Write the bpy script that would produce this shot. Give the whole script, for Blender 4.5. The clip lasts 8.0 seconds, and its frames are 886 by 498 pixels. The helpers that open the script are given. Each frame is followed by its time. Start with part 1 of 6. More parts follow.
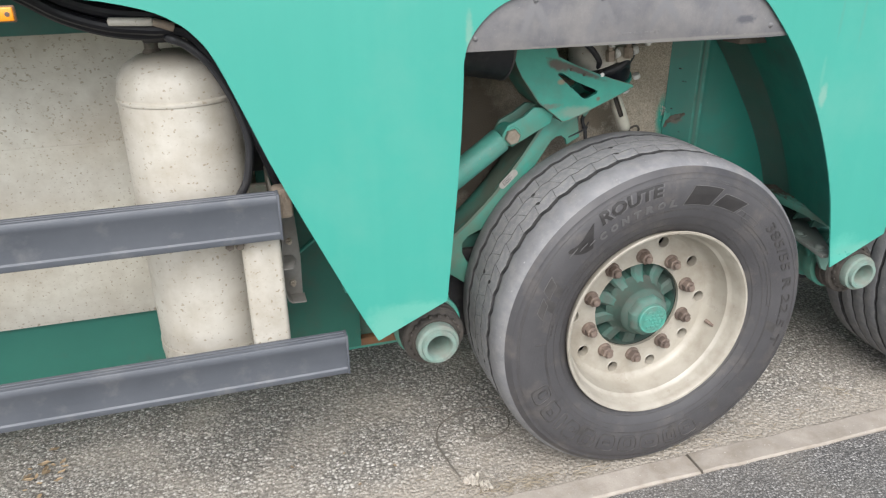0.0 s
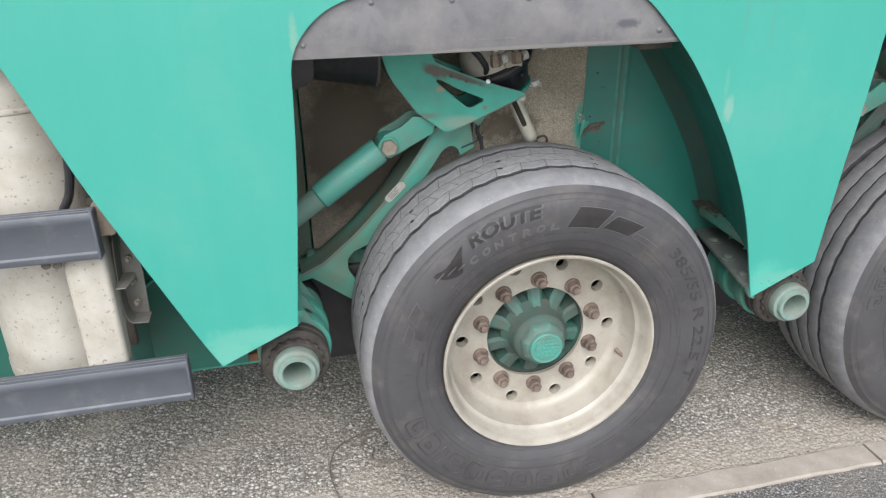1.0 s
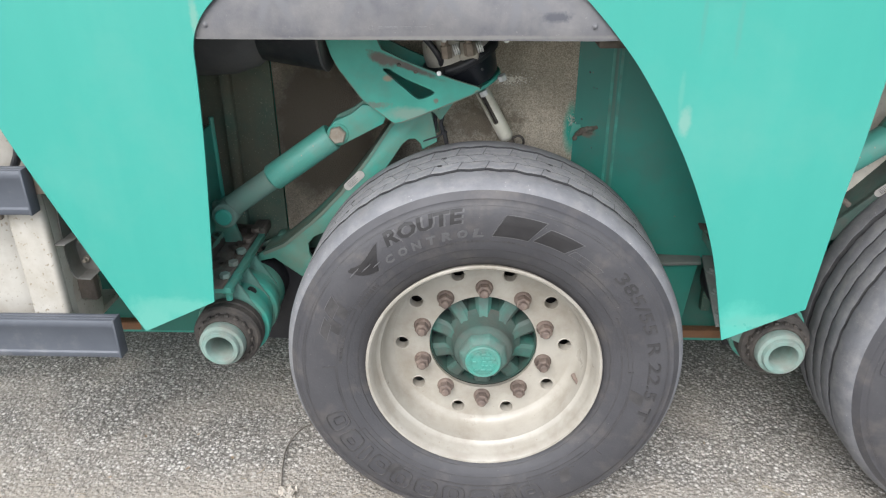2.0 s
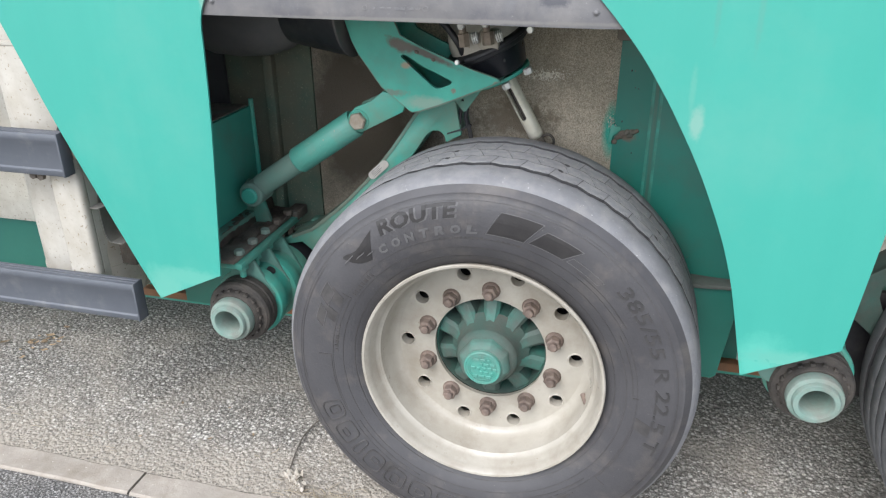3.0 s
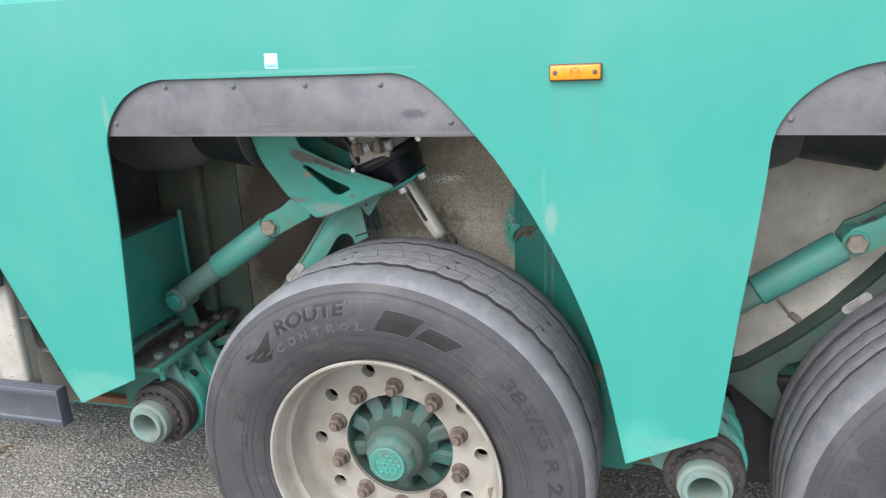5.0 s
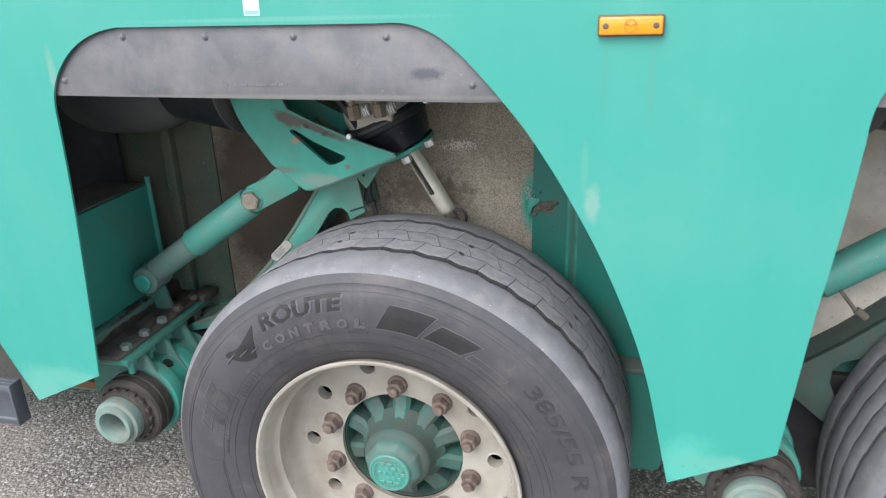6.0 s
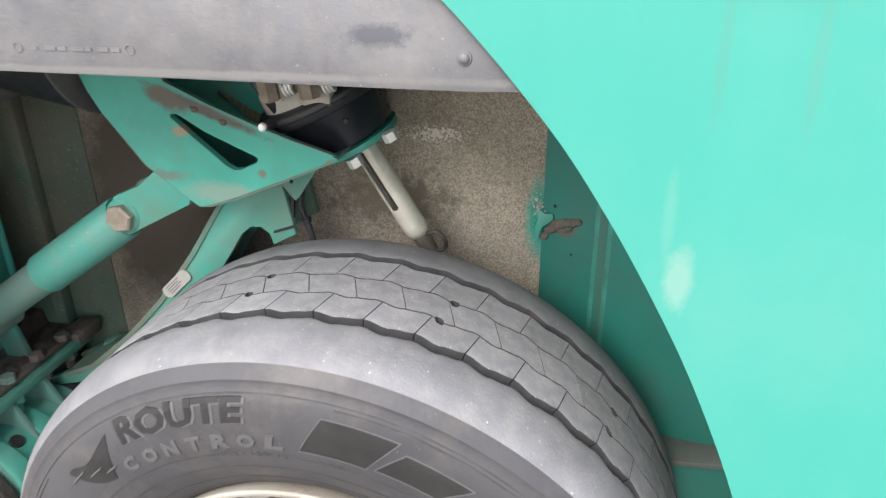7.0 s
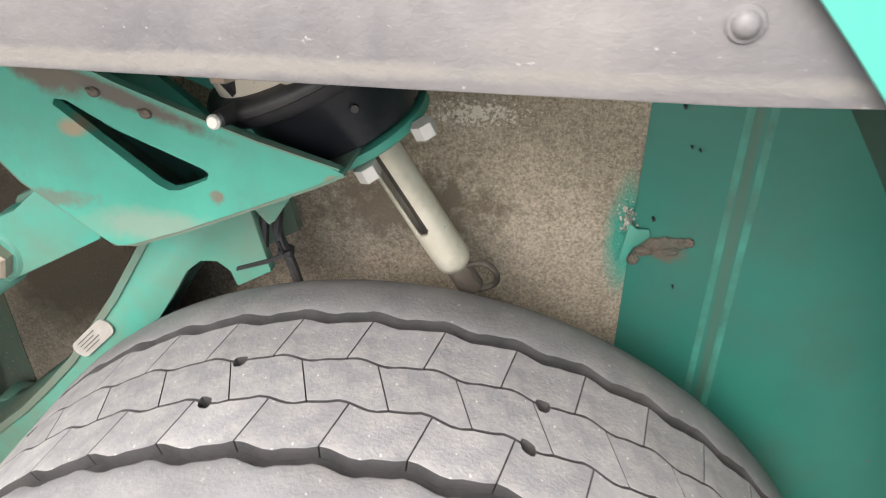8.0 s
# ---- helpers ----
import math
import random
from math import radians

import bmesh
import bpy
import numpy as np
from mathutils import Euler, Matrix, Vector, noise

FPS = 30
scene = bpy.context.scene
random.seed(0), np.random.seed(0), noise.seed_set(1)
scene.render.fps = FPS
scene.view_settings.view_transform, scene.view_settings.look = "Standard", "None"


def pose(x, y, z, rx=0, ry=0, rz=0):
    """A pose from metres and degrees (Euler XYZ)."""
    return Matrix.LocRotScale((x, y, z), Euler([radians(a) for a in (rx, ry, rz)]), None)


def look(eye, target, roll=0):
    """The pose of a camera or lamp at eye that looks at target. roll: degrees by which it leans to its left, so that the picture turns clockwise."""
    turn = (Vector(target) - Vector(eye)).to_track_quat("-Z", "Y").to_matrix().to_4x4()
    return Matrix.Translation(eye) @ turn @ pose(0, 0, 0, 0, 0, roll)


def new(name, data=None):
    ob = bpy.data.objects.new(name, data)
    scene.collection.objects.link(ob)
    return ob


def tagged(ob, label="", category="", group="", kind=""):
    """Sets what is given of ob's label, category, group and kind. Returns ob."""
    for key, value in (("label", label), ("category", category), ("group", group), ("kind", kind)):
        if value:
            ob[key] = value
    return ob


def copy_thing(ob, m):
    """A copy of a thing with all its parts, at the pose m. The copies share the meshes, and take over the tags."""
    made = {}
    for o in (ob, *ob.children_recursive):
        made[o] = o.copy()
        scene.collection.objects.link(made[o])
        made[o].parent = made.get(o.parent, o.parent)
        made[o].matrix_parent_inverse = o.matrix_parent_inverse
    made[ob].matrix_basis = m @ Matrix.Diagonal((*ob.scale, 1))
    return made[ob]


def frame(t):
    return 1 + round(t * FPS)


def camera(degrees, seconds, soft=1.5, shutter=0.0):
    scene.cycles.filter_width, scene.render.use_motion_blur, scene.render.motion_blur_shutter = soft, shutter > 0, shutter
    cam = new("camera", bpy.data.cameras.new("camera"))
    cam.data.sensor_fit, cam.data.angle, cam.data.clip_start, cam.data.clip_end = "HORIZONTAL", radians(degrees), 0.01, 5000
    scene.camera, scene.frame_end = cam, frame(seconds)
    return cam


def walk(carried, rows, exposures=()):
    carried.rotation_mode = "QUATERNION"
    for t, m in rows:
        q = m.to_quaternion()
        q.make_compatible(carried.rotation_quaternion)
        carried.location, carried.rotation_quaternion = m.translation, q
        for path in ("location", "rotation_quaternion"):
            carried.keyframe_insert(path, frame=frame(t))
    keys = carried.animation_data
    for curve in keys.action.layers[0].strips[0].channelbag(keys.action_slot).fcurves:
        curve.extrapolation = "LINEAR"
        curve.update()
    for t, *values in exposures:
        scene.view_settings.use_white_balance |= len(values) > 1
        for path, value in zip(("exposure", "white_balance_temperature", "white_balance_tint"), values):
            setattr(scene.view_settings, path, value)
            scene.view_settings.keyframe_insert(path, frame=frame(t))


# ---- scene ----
cam = camera(61.9, 8.0, soft=1.2, shutter=0.2)
PATH = [
    (0, (-1.127, -1.589, 1.558), (-0.603, 0.161, 0.745), -0.7),
    (0.5, (-0.956, -1.52, 1.573), (-0.414, 0.213, 0.734), -0.9),
    (1, (-0.621, -1.543, 1.57), (-0.238, 0.229, 0.724), -1.0),
    (1.2, (-0.496, -1.52, 1.59), (-0.178, 0.248, 0.712), -0.6),
    (2.3, (0.121, -1.504, 1.52), (-0.133, 0.282, 0.655), -0.5),
    (2.5, (0.183, -1.478, 1.5), (-0.155, 0.293, 0.636), -0.1),
    (3, (0.314, -1.412, 1.482), (-0.17, 0.34, 0.647), -0.7),
    (3.3, (0.422, -1.415, 1.488), (-0.163, 0.353, 0.76), -1.2),
    (3.5, (0.451, -1.418, 1.502), (-0.152, 0.361, 0.815), -1.4),
    (4, (0.505, -1.409, 1.507), (-0.122, 0.391, 0.902), -1.8),
    (4.5, (0.527, -1.408, 1.506), (-0.079, 0.412, 0.939), -2.4),
    (5, (0.612, -1.402, 1.492), (0.059, 0.431, 0.913), -3.0),
    (5.2, (0.622, -1.4, 1.493), (0.085, 0.432, 0.895), -3.0),
    (6.3, (0.425, -1.033, 1.493), (-0.068, 0.753, 0.740), -2.2),
    (6.5, (0.403, -0.935, 1.474), (-0.086, 0.845, 0.705), -2.1),
    (7, (0.343, -0.621, 1.434), (-0.074, 1.136, 0.574), -1.2),
    (7.5, (0.239, -0.39, 1.395), (-0.086, 1.338, 0.441), -1.0),
    (8, (0.155, -0.256, 1.372), (-0.119, 1.439, 0.347), -0.5),
]
EXPOSURE = [(0.0, 1.23, 6800, 11), (1.2, 1.23, 6650, 11), (2.5, 1.35, 6500, 11), (3.5, 1.29, 6450, 11), (5.2, 1.28, 6440, 12), (6.5, 1.44, 6540, 12), (7.0, 1.7, 6840, 13), (7.5, 1.82, 7240, 14), (8.0, 2.08, 7340, 15)]
walk(cam, [(t, look(eye, target, roll)) for t, eye, target, roll in PATH], EXPOSURE)

# ---------------------------------------------------------------- light
world = bpy.data.worlds.new("overcast_sky")
scene.world = world
world.use_nodes = True
wn = world.node_tree
sky = wn.nodes.new("ShaderNodeTexSky")
sky.sky_type, sky.sun_disc = "NISHITA", False
sky.sun_elevation, sky.sun_rotation = radians(48), radians(197)
sky.dust_density, sky.air_density, sky.ozone_density = 1.0, 1.0, 1.0
pale = wn.nodes.new("ShaderNodeMix")
pale.data_type = "RGBA"
pale.inputs[0].default_value = 0.55
grey = wn.nodes.new("ShaderNodeRGBToBW")
wn.links.new(sky.outputs[0], grey.inputs[0])
wn.links.new(sky.outputs[0], pale.inputs[6])
wn.links.new(grey.outputs[0], pale.inputs[7])
wn.links.new(pale.outputs[2], wn.nodes["Background"].inputs[0])
wn.nodes["Background"].inputs[1].default_value = 0.15

sun = new("sun", bpy.data.lights.new("sun", "SUN"))
sun.data.energy, sun.data.angle, sun.data.color = 1.5, radians(50), (0.98, 0.99, 1.0)
sun.matrix_world = look((-1.0, -3.3, 4.23), (0, 0, 0.4))


# ---------------------------------------------------------------- materials
def surface(name, color, rough=0.6, metal=0.0, second=None, second_scale=6.0, second_amount=0.5,
            dirt=None, dirt_amount=0.0, dirt_scale=3.0, speck=None, speck_scale=90.0, speck_amount=0.1,
            bump=0.0, bump_scale=60.0, streak=0.0, streak_axis="z", vary=0.0, island=False, coat=0.0, spec=0.5, sheen_noise=0.1):
    m = bpy.data.materials.new(name)
    m.use_nodes = True
    t = m.node_tree
    n, l = t.nodes, t.links
    b = n["Principled BSDF"]
    b.inputs["Metallic"].default_value = metal
    b.inputs["Coat Weight"].default_value = coat
    b.inputs["Coat Roughness"].default_value = 0.15
    b.inputs["Specular IOR Level"].default_value = spec
    co = n.new("ShaderNodeTexCoord").outputs["Object"]

    def noise_of(scale, detail=5.0, rough_=0.6, stretch=None):
        v = co
        if stretch:
            mp = n.new("ShaderNodeMapping")
            mp.inputs["Scale"].default_value = stretch
            l.new(co, mp.inputs[0])
            v = mp.outputs[0]
        x = n.new("ShaderNodeTexNoise")
        x.inputs["Scale"].default_value, x.inputs["Detail"].default_value, x.inputs["Roughness"].default_value = scale, detail, rough_
        l.new(v, x.inputs["Vector"])
        return x.outputs[0]

    def ramp(v, lo, hi, top=1.0):
        r = n.new("ShaderNodeMapRange")
        r.inputs[1].default_value, r.inputs[2].default_value, r.inputs[4].default_value = lo, hi, top
        l.new(v, r.inputs[0])
        return r.outputs[0]

    def mix(f, a, c, blend="MIX"):
        x = n.new("ShaderNodeMix")
        x.data_type, x.blend_type = "RGBA", blend
        if isinstance(f, float):
            x.inputs[0].default_value = f
        else:
            l.new(f, x.inputs[0])
        for k, s in ((6, a), (7, c)):
            if isinstance(s, tuple):
                x.inputs[k].default_value = (*s, 1)
            else:
                l.new(s, x.inputs[k])
        return x.outputs[2]

    out = mix(ramp(noise_of(second_scale), 0.35, 0.7, second_amount), color, second or tuple(c * 0.75 for c in color))
    if streak:
        st = (14, 14, 0.7) if streak_axis == "z" else (0.7, 14, 14)
        out = mix(ramp(noise_of(1.0, 4, 0.6, st), 0.45, 0.75, streak), out, tuple(min(1, c * 1.25 + 0.03) for c in color))
    if dirt:
        f = n.new("ShaderNodeMath")
        f.operation = "MULTIPLY"
        l.new(ramp(noise_of(dirt_scale, 6, 0.65), 0.58 - 0.4 * dirt_amount, 0.82 - 0.35 * dirt_amount), f.inputs[0])
        f.inputs[1].default_value = 0.35 + 0.6 * dirt_amount
        out = mix(f.outputs[0], out, dirt)
    if speck:
        out = mix(ramp(noise_of(speck_scale, 2, 0.5), 0.72 - speck_amount, 0.78 - speck_amount), out, speck)
    if vary:
        g = n.new("ShaderNodeNewGeometry").outputs["Random Per Island"] if island else n.new("ShaderNodeObjectInfo").outputs["Random"]
        h = n.new("ShaderNodeHueSaturation")
        l.new(ramp(g, 0, 1, 1.0), h.inputs["Value"])
        n[h.name].inputs["Saturation"].default_value = 1.0
        r = h.inputs["Value"].links[0].from_node
        r.inputs[3].default_value, r.inputs[4].default_value = 1 - vary, 1 + vary
        l.new(out, h.inputs["Color"])
        out = h.outputs[0]
    l.new(out, b.inputs["Base Color"])
    rr = n.new("ShaderNodeMapRange")
    rr.inputs[1].default_value, rr.inputs[2].default_value = 0.3, 0.7
    rr.inputs[3].default_value, rr.inputs[4].default_value = max(0.03, rough - sheen_noise), min(1, rough + sheen_noise)
    l.new(noise_of(second_scale * 2.3), rr.inputs[0])
    l.new(rr.outputs[0], b.inputs["Roughness"])
    if bump:
        bp = n.new("ShaderNodeBump")
        bp.inputs["Strength"].default_value, bp.inputs["Distance"].default_value = min(1.0, bump), 0.004
        l.new(noise_of(bump_scale, 6, 0.65), bp.inputs["Height"])
        l.new(bp.outputs[0], b.inputs["Normal"])
    return m


DUST = (0.20, 0.165, 0.12)


def patched(m, centre, size, color, ragged=1.8, grain=None, turn=0.0):
    """A ragged, soft-edged patch of another colour, about centre (x, z), turned by so many degrees."""
    n, l = m.node_tree.nodes, m.node_tree.links
    b = n["Principled BSDF"]
    co = n.new("ShaderNodeTexCoord").outputs["Object"]
    ns = n.new("ShaderNodeTexNoise")
    ns.inputs["Scale"].default_value, ns.inputs["Detail"].default_value, ns.inputs["Roughness"].default_value = grain or 0.9 / min(size), 8, 0.75
    l.new(co, ns.inputs["Vector"])
    w = radians(turn)
    across = n.new("ShaderNodeMapping")
    across.inputs["Rotation"].default_value = (0, w, 0)
    across.inputs["Location"].default_value = (-math.cos(w) * centre[0] - math.sin(w) * centre[1], 0, math.sin(w) * centre[0] - math.cos(w) * centre[1])
    l.new(co, across.inputs[0])
    mp = n.new("ShaderNodeMapping")
    mp.inputs["Scale"].default_value = (1 / size[0], 0, 1 / size[1])
    l.new(across.outputs[0], mp.inputs[0])
    ln = n.new("ShaderNodeVectorMath")
    ln.operation = "LENGTH"
    l.new(mp.outputs[0], ln.inputs[0])
    ad = n.new("ShaderNodeMath")
    ad.operation = "MULTIPLY_ADD"
    l.new(ns.outputs[0], ad.inputs[0])
    ad.inputs[1].default_value = ragged
    l.new(ln.outputs["Value"], ad.inputs[2])
    mr = n.new("ShaderNodeMapRange")
    mr.inputs[1].default_value, mr.inputs[2].default_value, mr.inputs[3].default_value, mr.inputs[4].default_value = 0.45 + 0.5 * ragged, 1.0 + 0.5 * ragged, 1.0, 0.0
    l.new(ad.outputs[0], mr.inputs[0])
    mx = n.new("ShaderNodeMix")
    mx.data_type = "RGBA"
    l.new(mr.outputs[0], mx.inputs[0])
    l.new(b.inputs["Base Color"].links[0].from_socket, mx.inputs[6])
    mx.inputs[7].default_value = (*color, 1)
    l.new(mx.outputs[2], b.inputs["Base Color"])
    return m


M_PANEL = surface("teal_panel_paint", (0.041, 0.312, 0.248), 0.36, second=(0.057, 0.345, 0.278), second_scale=1.1, second_amount=0.55, dirt=(0.115, 0.355, 0.288), dirt_amount=0.22, dirt_scale=2.4, streak=0.10, coat=0.15, bump=0.014, bump_scale=4)
patched(M_PANEL, (0.413, 1.118), (0.016, 0.038), (0.17, 0.36, 0.295), 1.3, 45)
patched(M_PANEL, (0.399, 1.18), (0.007, 0.055), (0.082, 0.335, 0.268), 1.2)
for spot, size, tint in (((-0.80, 0.62), (0.07, 0.07), (0.11, 0.375, 0.30)), ((-0.72, 0.66), (0.10, 0.03), (0.10, 0.37, 0.295)), ((0.60, 0.62), (0.06, 0.09), (0.085, 0.395, 0.315)), ((0.66, 0.64), (0.12, 0.025), (0.105, 0.37, 0.297)),
                         ((-0.10, 1.418), (0.32, 0.005), (0.10, 0.35, 0.275)), ((-0.585, 1.33), (0.010, 0.06), (0.14, 0.34, 0.27)), ((0.425, 1.32), (0.006, 0.07), (0.062, 0.30, 0.238)), ((0.495, 1.31), (0.007, 0.075), (0.066, 0.305, 0.242))):
    patched(M_PANEL, spot, size, tint, 1.6)
M_TEAL = surface("teal_chassis_paint", (0.048, 0.325, 0.252), 0.45, second=(0.035, 0.25, 0.192), second_scale=5, dirt=DUST, dirt_amount=0.35, dirt_scale=5, bump=0.15, bump_scale=40)
M_ROCKER = surface("teal_bracket_paint", (0.048, 0.33, 0.25), 0.45, second=(0.036, 0.25, 0.19), second_scale=9, second_amount=0.8, dirt=(0.10, 0.20, 0.16), dirt_amount=0.16, dirt_scale=11, speck=(0.15, 0.12, 0.09), speck_scale=70, speck_amount=-0.02, bump=0.2, bump_scale=60)
patched(M_ROCKER, (-0.190, 1.186), (0.105, 0.010), (0.085, 0.076, 0.063), 1.3, 50, -22.3)
patched(M_ROCKER, (-0.245, 1.200), (0.045, 0.016), (0.10, 0.088, 0.070), 1.6, 50, -24)
patched(M_ROCKER, (-0.233, 1.156), (0.017, 0.010), (0.26, 0.22, 0.15), 1.1)
patched(M_ROCKER, (-0.185, 1.068), (0.075, 0.022), (0.17, 0.285, 0.225), 1.0)
patched(M_ROCKER, (-0.27, 1.09), (0.045, 0.010), (0.12, 0.19, 0.15), 2.2)
patched(M_ROCKER, (-0.118, 1.101), (0.008, 0.008), (0.16, 0.15, 0.115), 2.4, 60)
patched(M_ROCKER, (-0.016, 1.122), (0.012, 0.006), (0.26, 0.15, 0.09), 2.0, 90)
M_SHOCK = surface("speckled_teal_tube_paint", (0.065, 0.29, 0.23), 0.5, second=(0.075, 0.215, 0.172), second_scale=7, dirt=(0.20, 0.195, 0.165), dirt_amount=0.36, dirt_scale=6, speck=(0.30, 0.27, 0.21), speck_scale=120, speck_amount=0.02, bump=0.25, bump_scale=90)
M_TEAL_DIRTY = surface("teal_paint_under_road_dirt", (0.05, 0.31, 0.24), 0.6, second=(0.04, 0.2, 0.155), second_scale=7, dirt=(0.15, 0.13, 0.10), dirt_amount=0.70, dirt_scale=5, bump=0.3, bump_scale=50)
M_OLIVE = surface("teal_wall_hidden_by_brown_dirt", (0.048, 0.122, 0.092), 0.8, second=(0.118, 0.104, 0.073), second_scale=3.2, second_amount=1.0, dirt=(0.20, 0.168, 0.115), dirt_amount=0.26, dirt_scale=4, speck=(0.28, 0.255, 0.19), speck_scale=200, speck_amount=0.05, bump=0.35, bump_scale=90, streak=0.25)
M_TEAL_WALL = surface("teal_wheel_arch_paint", (0.042, 0.275, 0.212), 0.42, second=(0.034, 0.235, 0.182), second_scale=3, second_amount=0.7, dirt=(0.11, 0.15, 0.12), dirt_amount=0.22, dirt_scale=7, speck=(0.25, 0.12, 0.08), speck_scale=45, speck_amount=-0.02, bump=0.06, bump_scale=12)
# Dirty teal whose base colour also holds the shade at the arch's rear.
M_BACKPLATE = surface("dirty_teal_paint_darkened", (0.023, 0.198, 0.153), 0.42, second=(0.022, 0.155, 0.120), second_scale=4, second_amount=0.8, dirt=(0.085, 0.115, 0.09), dirt_amount=0.20, dirt_scale=5, speck=(0.20, 0.11, 0.08), speck_scale=55, speck_amount=-0.03, bump=0.1, bump_scale=30)
patched(M_BACKPLATE, (0.282, 0.955), (0.030, 0.016), (0.13, 0.10, 0.075), 1.8)
patched(M_BACKPLATE, (0.345, 1.0), (0.006, 0.5), (0.06, 0.155, 0.12), 1.0)
# Brighter teal: highlights painted on the two crests of the pressed bead.
M_RIDGE = surface("ridge_highlight_teal", (0.05, 0.30, 0.235), 0.45, second=(0.045, 0.16, 0.125), second_scale=30, second_amount=0.9, dirt=(0.10, 0.12, 0.095), dirt_amount=0.25, dirt_scale=14)
M_TEAL_PALE = surface("weathered_pale_teal_paint", (0.14, 0.25, 0.21), 0.7, second=(0.24, 0.285, 0.25), second_scale=14, second_amount=0.95, dirt=(0.17, 0.155, 0.13), dirt_amount=0.45, dirt_scale=16, bump=0.4, bump_scale=70)
M_GRIME = surface("caked_road_grime", (0.092, 0.078, 0.065), 0.9, second=(0.17, 0.14, 0.11), second_scale=18, second_amount=0.9, dirt=(0.035, 0.17, 0.125), dirt_amount=0.15, dirt_scale=11, bump=0.9, bump_scale=60)
# Teal darkened to carry the shade of the recessed strip and enclosed plate.
M_SHADED_TEAL = surface("shade_darkened_teal", (0.020, 0.140, 0.106), 0.5, second=(0.016, 0.110, 0.084), second_scale=3, dirt=(0.09, 0.08, 0.06), dirt_amount=0.2, dirt_scale=5, bump=0.1, bump_scale=30)
M_HOSE = surface("black_hose_rubber", (0.007, 0.007, 0.009), 0.5, second=(0.014, 0.014, 0.016), second_scale=12, spec=0.3)
# rail colour, far darker than the other teal parts
M_DARK_RAIL = surface("dark_green_rail", (0.012, 0.105, 0.078), 0.5, second=(0.008, 0.055, 0.042), second_scale=4, second_amount=0.8, dirt=(0.05, 0.045, 0.035), dirt_amount=0.25, dirt_scale=6, bump=0.1, bump_scale=30)
M_COLLAR = surface("greasy_black_brown_dirt", (0.034, 0.030, 0.026), 0.7, second=(0.088, 0.074, 0.061), second_scale=22, second_amount=0.9, bump=0.8, bump_scale=70)
M_DUSTY = surface("grey_dust_over_paint", (0.125, 0.215, 0.178), 0.9, second=(0.075, 0.235, 0.185), second_scale=5, second_amount=0.9, dirt=(0.17, 0.17, 0.145), dirt_amount=0.2, dirt_scale=9, bump=0.2, bump_scale=60)
M_SHELF = surface("grey_dusty_bracket_plate", (0.155, 0.165, 0.15), 0.85, second=(0.09, 0.135, 0.115), second_scale=7, second_amount=0.9, dirt=(0.09, 0.08, 0.068), dirt_amount=0.35, dirt_scale=9, bump=0.3, bump_scale=60)
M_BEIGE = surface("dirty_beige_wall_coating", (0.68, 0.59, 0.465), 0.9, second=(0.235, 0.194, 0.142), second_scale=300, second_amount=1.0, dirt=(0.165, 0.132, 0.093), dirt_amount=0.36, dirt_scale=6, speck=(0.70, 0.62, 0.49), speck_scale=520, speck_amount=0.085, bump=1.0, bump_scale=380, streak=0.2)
# Broad brown patch: dirt, and the shade at the arch's front put into colour.
patched(M_BEIGE, (-0.46, 0.95), (0.26, 0.40), (0.115, 0.092, 0.068), 1.2)
patched(M_BEIGE, (0.242, 0.962), (0.026, 0.085), (0.05, 0.40, 0.30), 0.5)
patched(M_BEIGE, (0.070, 1.096), (0.034, 0.010), (0.85, 0.80, 0.70), 12.0, 190)
# softer brown patch low on the wall beside the push rod
patched(M_BEIGE, (0.00, 0.985), (0.12, 0.06), (0.25, 0.205, 0.152), 3.0, 60)
M_BEIGE_PALE = surface("pale_beige_wall_coating", (0.74, 0.68, 0.58), 0.85, second=(0.50, 0.445, 0.36), second_scale=12, second_amount=0.8, dirt=(0.28, 0.235, 0.175), dirt_amount=0.30, dirt_scale=4, speck=(0.45, 0.40, 0.32), speck_scale=150, speck_amount=0.06, bump=0.6, bump_scale=200)
M_CREAM_WALL = surface("speckled_cream_panel", (0.55, 0.53, 0.46), 0.75, second=(0.43, 0.40, 0.335), second_scale=26, second_amount=0.7, dirt=(0.36, 0.31, 0.24), dirt_amount=0.30, dirt_scale=3.5, speck=(0.31, 0.27, 0.21), speck_scale=130, speck_amount=0.095, bump=0.3, bump_scale=90)
M_CREAM = surface("cream_paint", (0.50, 0.475, 0.42), 0.5, second=(0.415, 0.385, 0.33), second_scale=6, second_amount=0.8, dirt=(0.31, 0.265, 0.20), dirt_amount=0.38, dirt_scale=9, speck=(0.28, 0.235, 0.175), speck_scale=105, speck_amount=0.080, bump=0.12, bump_scale=80, streak=0.3)
# Browns the dome's top, for dirt and for the roof's shade there.
patched(M_CREAM, (-1.20, 1.315), (0.15, 0.05), (0.30, 0.265, 0.21), 0.8)
patched(M_CREAM, (-1.19, 0.885), (0.05, 0.03), (0.22, 0.19, 0.15), 1.6)
M_RIM = surface("cream_painted_steel_rim", (0.41, 0.38, 0.325), 0.36, second=(0.32, 0.29, 0.238), second_scale=9, second_amount=0.85, dirt=(0.21, 0.175, 0.13), dirt_amount=0.32, dirt_scale=11, speck=(0.23, 0.19, 0.14), speck_scale=120, speck_amount=-0.01, bump=0.12, bump_scale=80)
M_SIDEWALL = surface("tyre_sidewall_rubber", (0.052, 0.050, 0.053), 0.52, second=(0.080, 0.077, 0.079), second_scale=5, second_amount=0.8, dirt=(0.18, 0.155, 0.13), dirt_amount=0.16, dirt_scale=9, speck=(0.2, 0.185, 0.17), speck_scale=160, speck_amount=-0.02, bump=0.25, bump_scale=150)
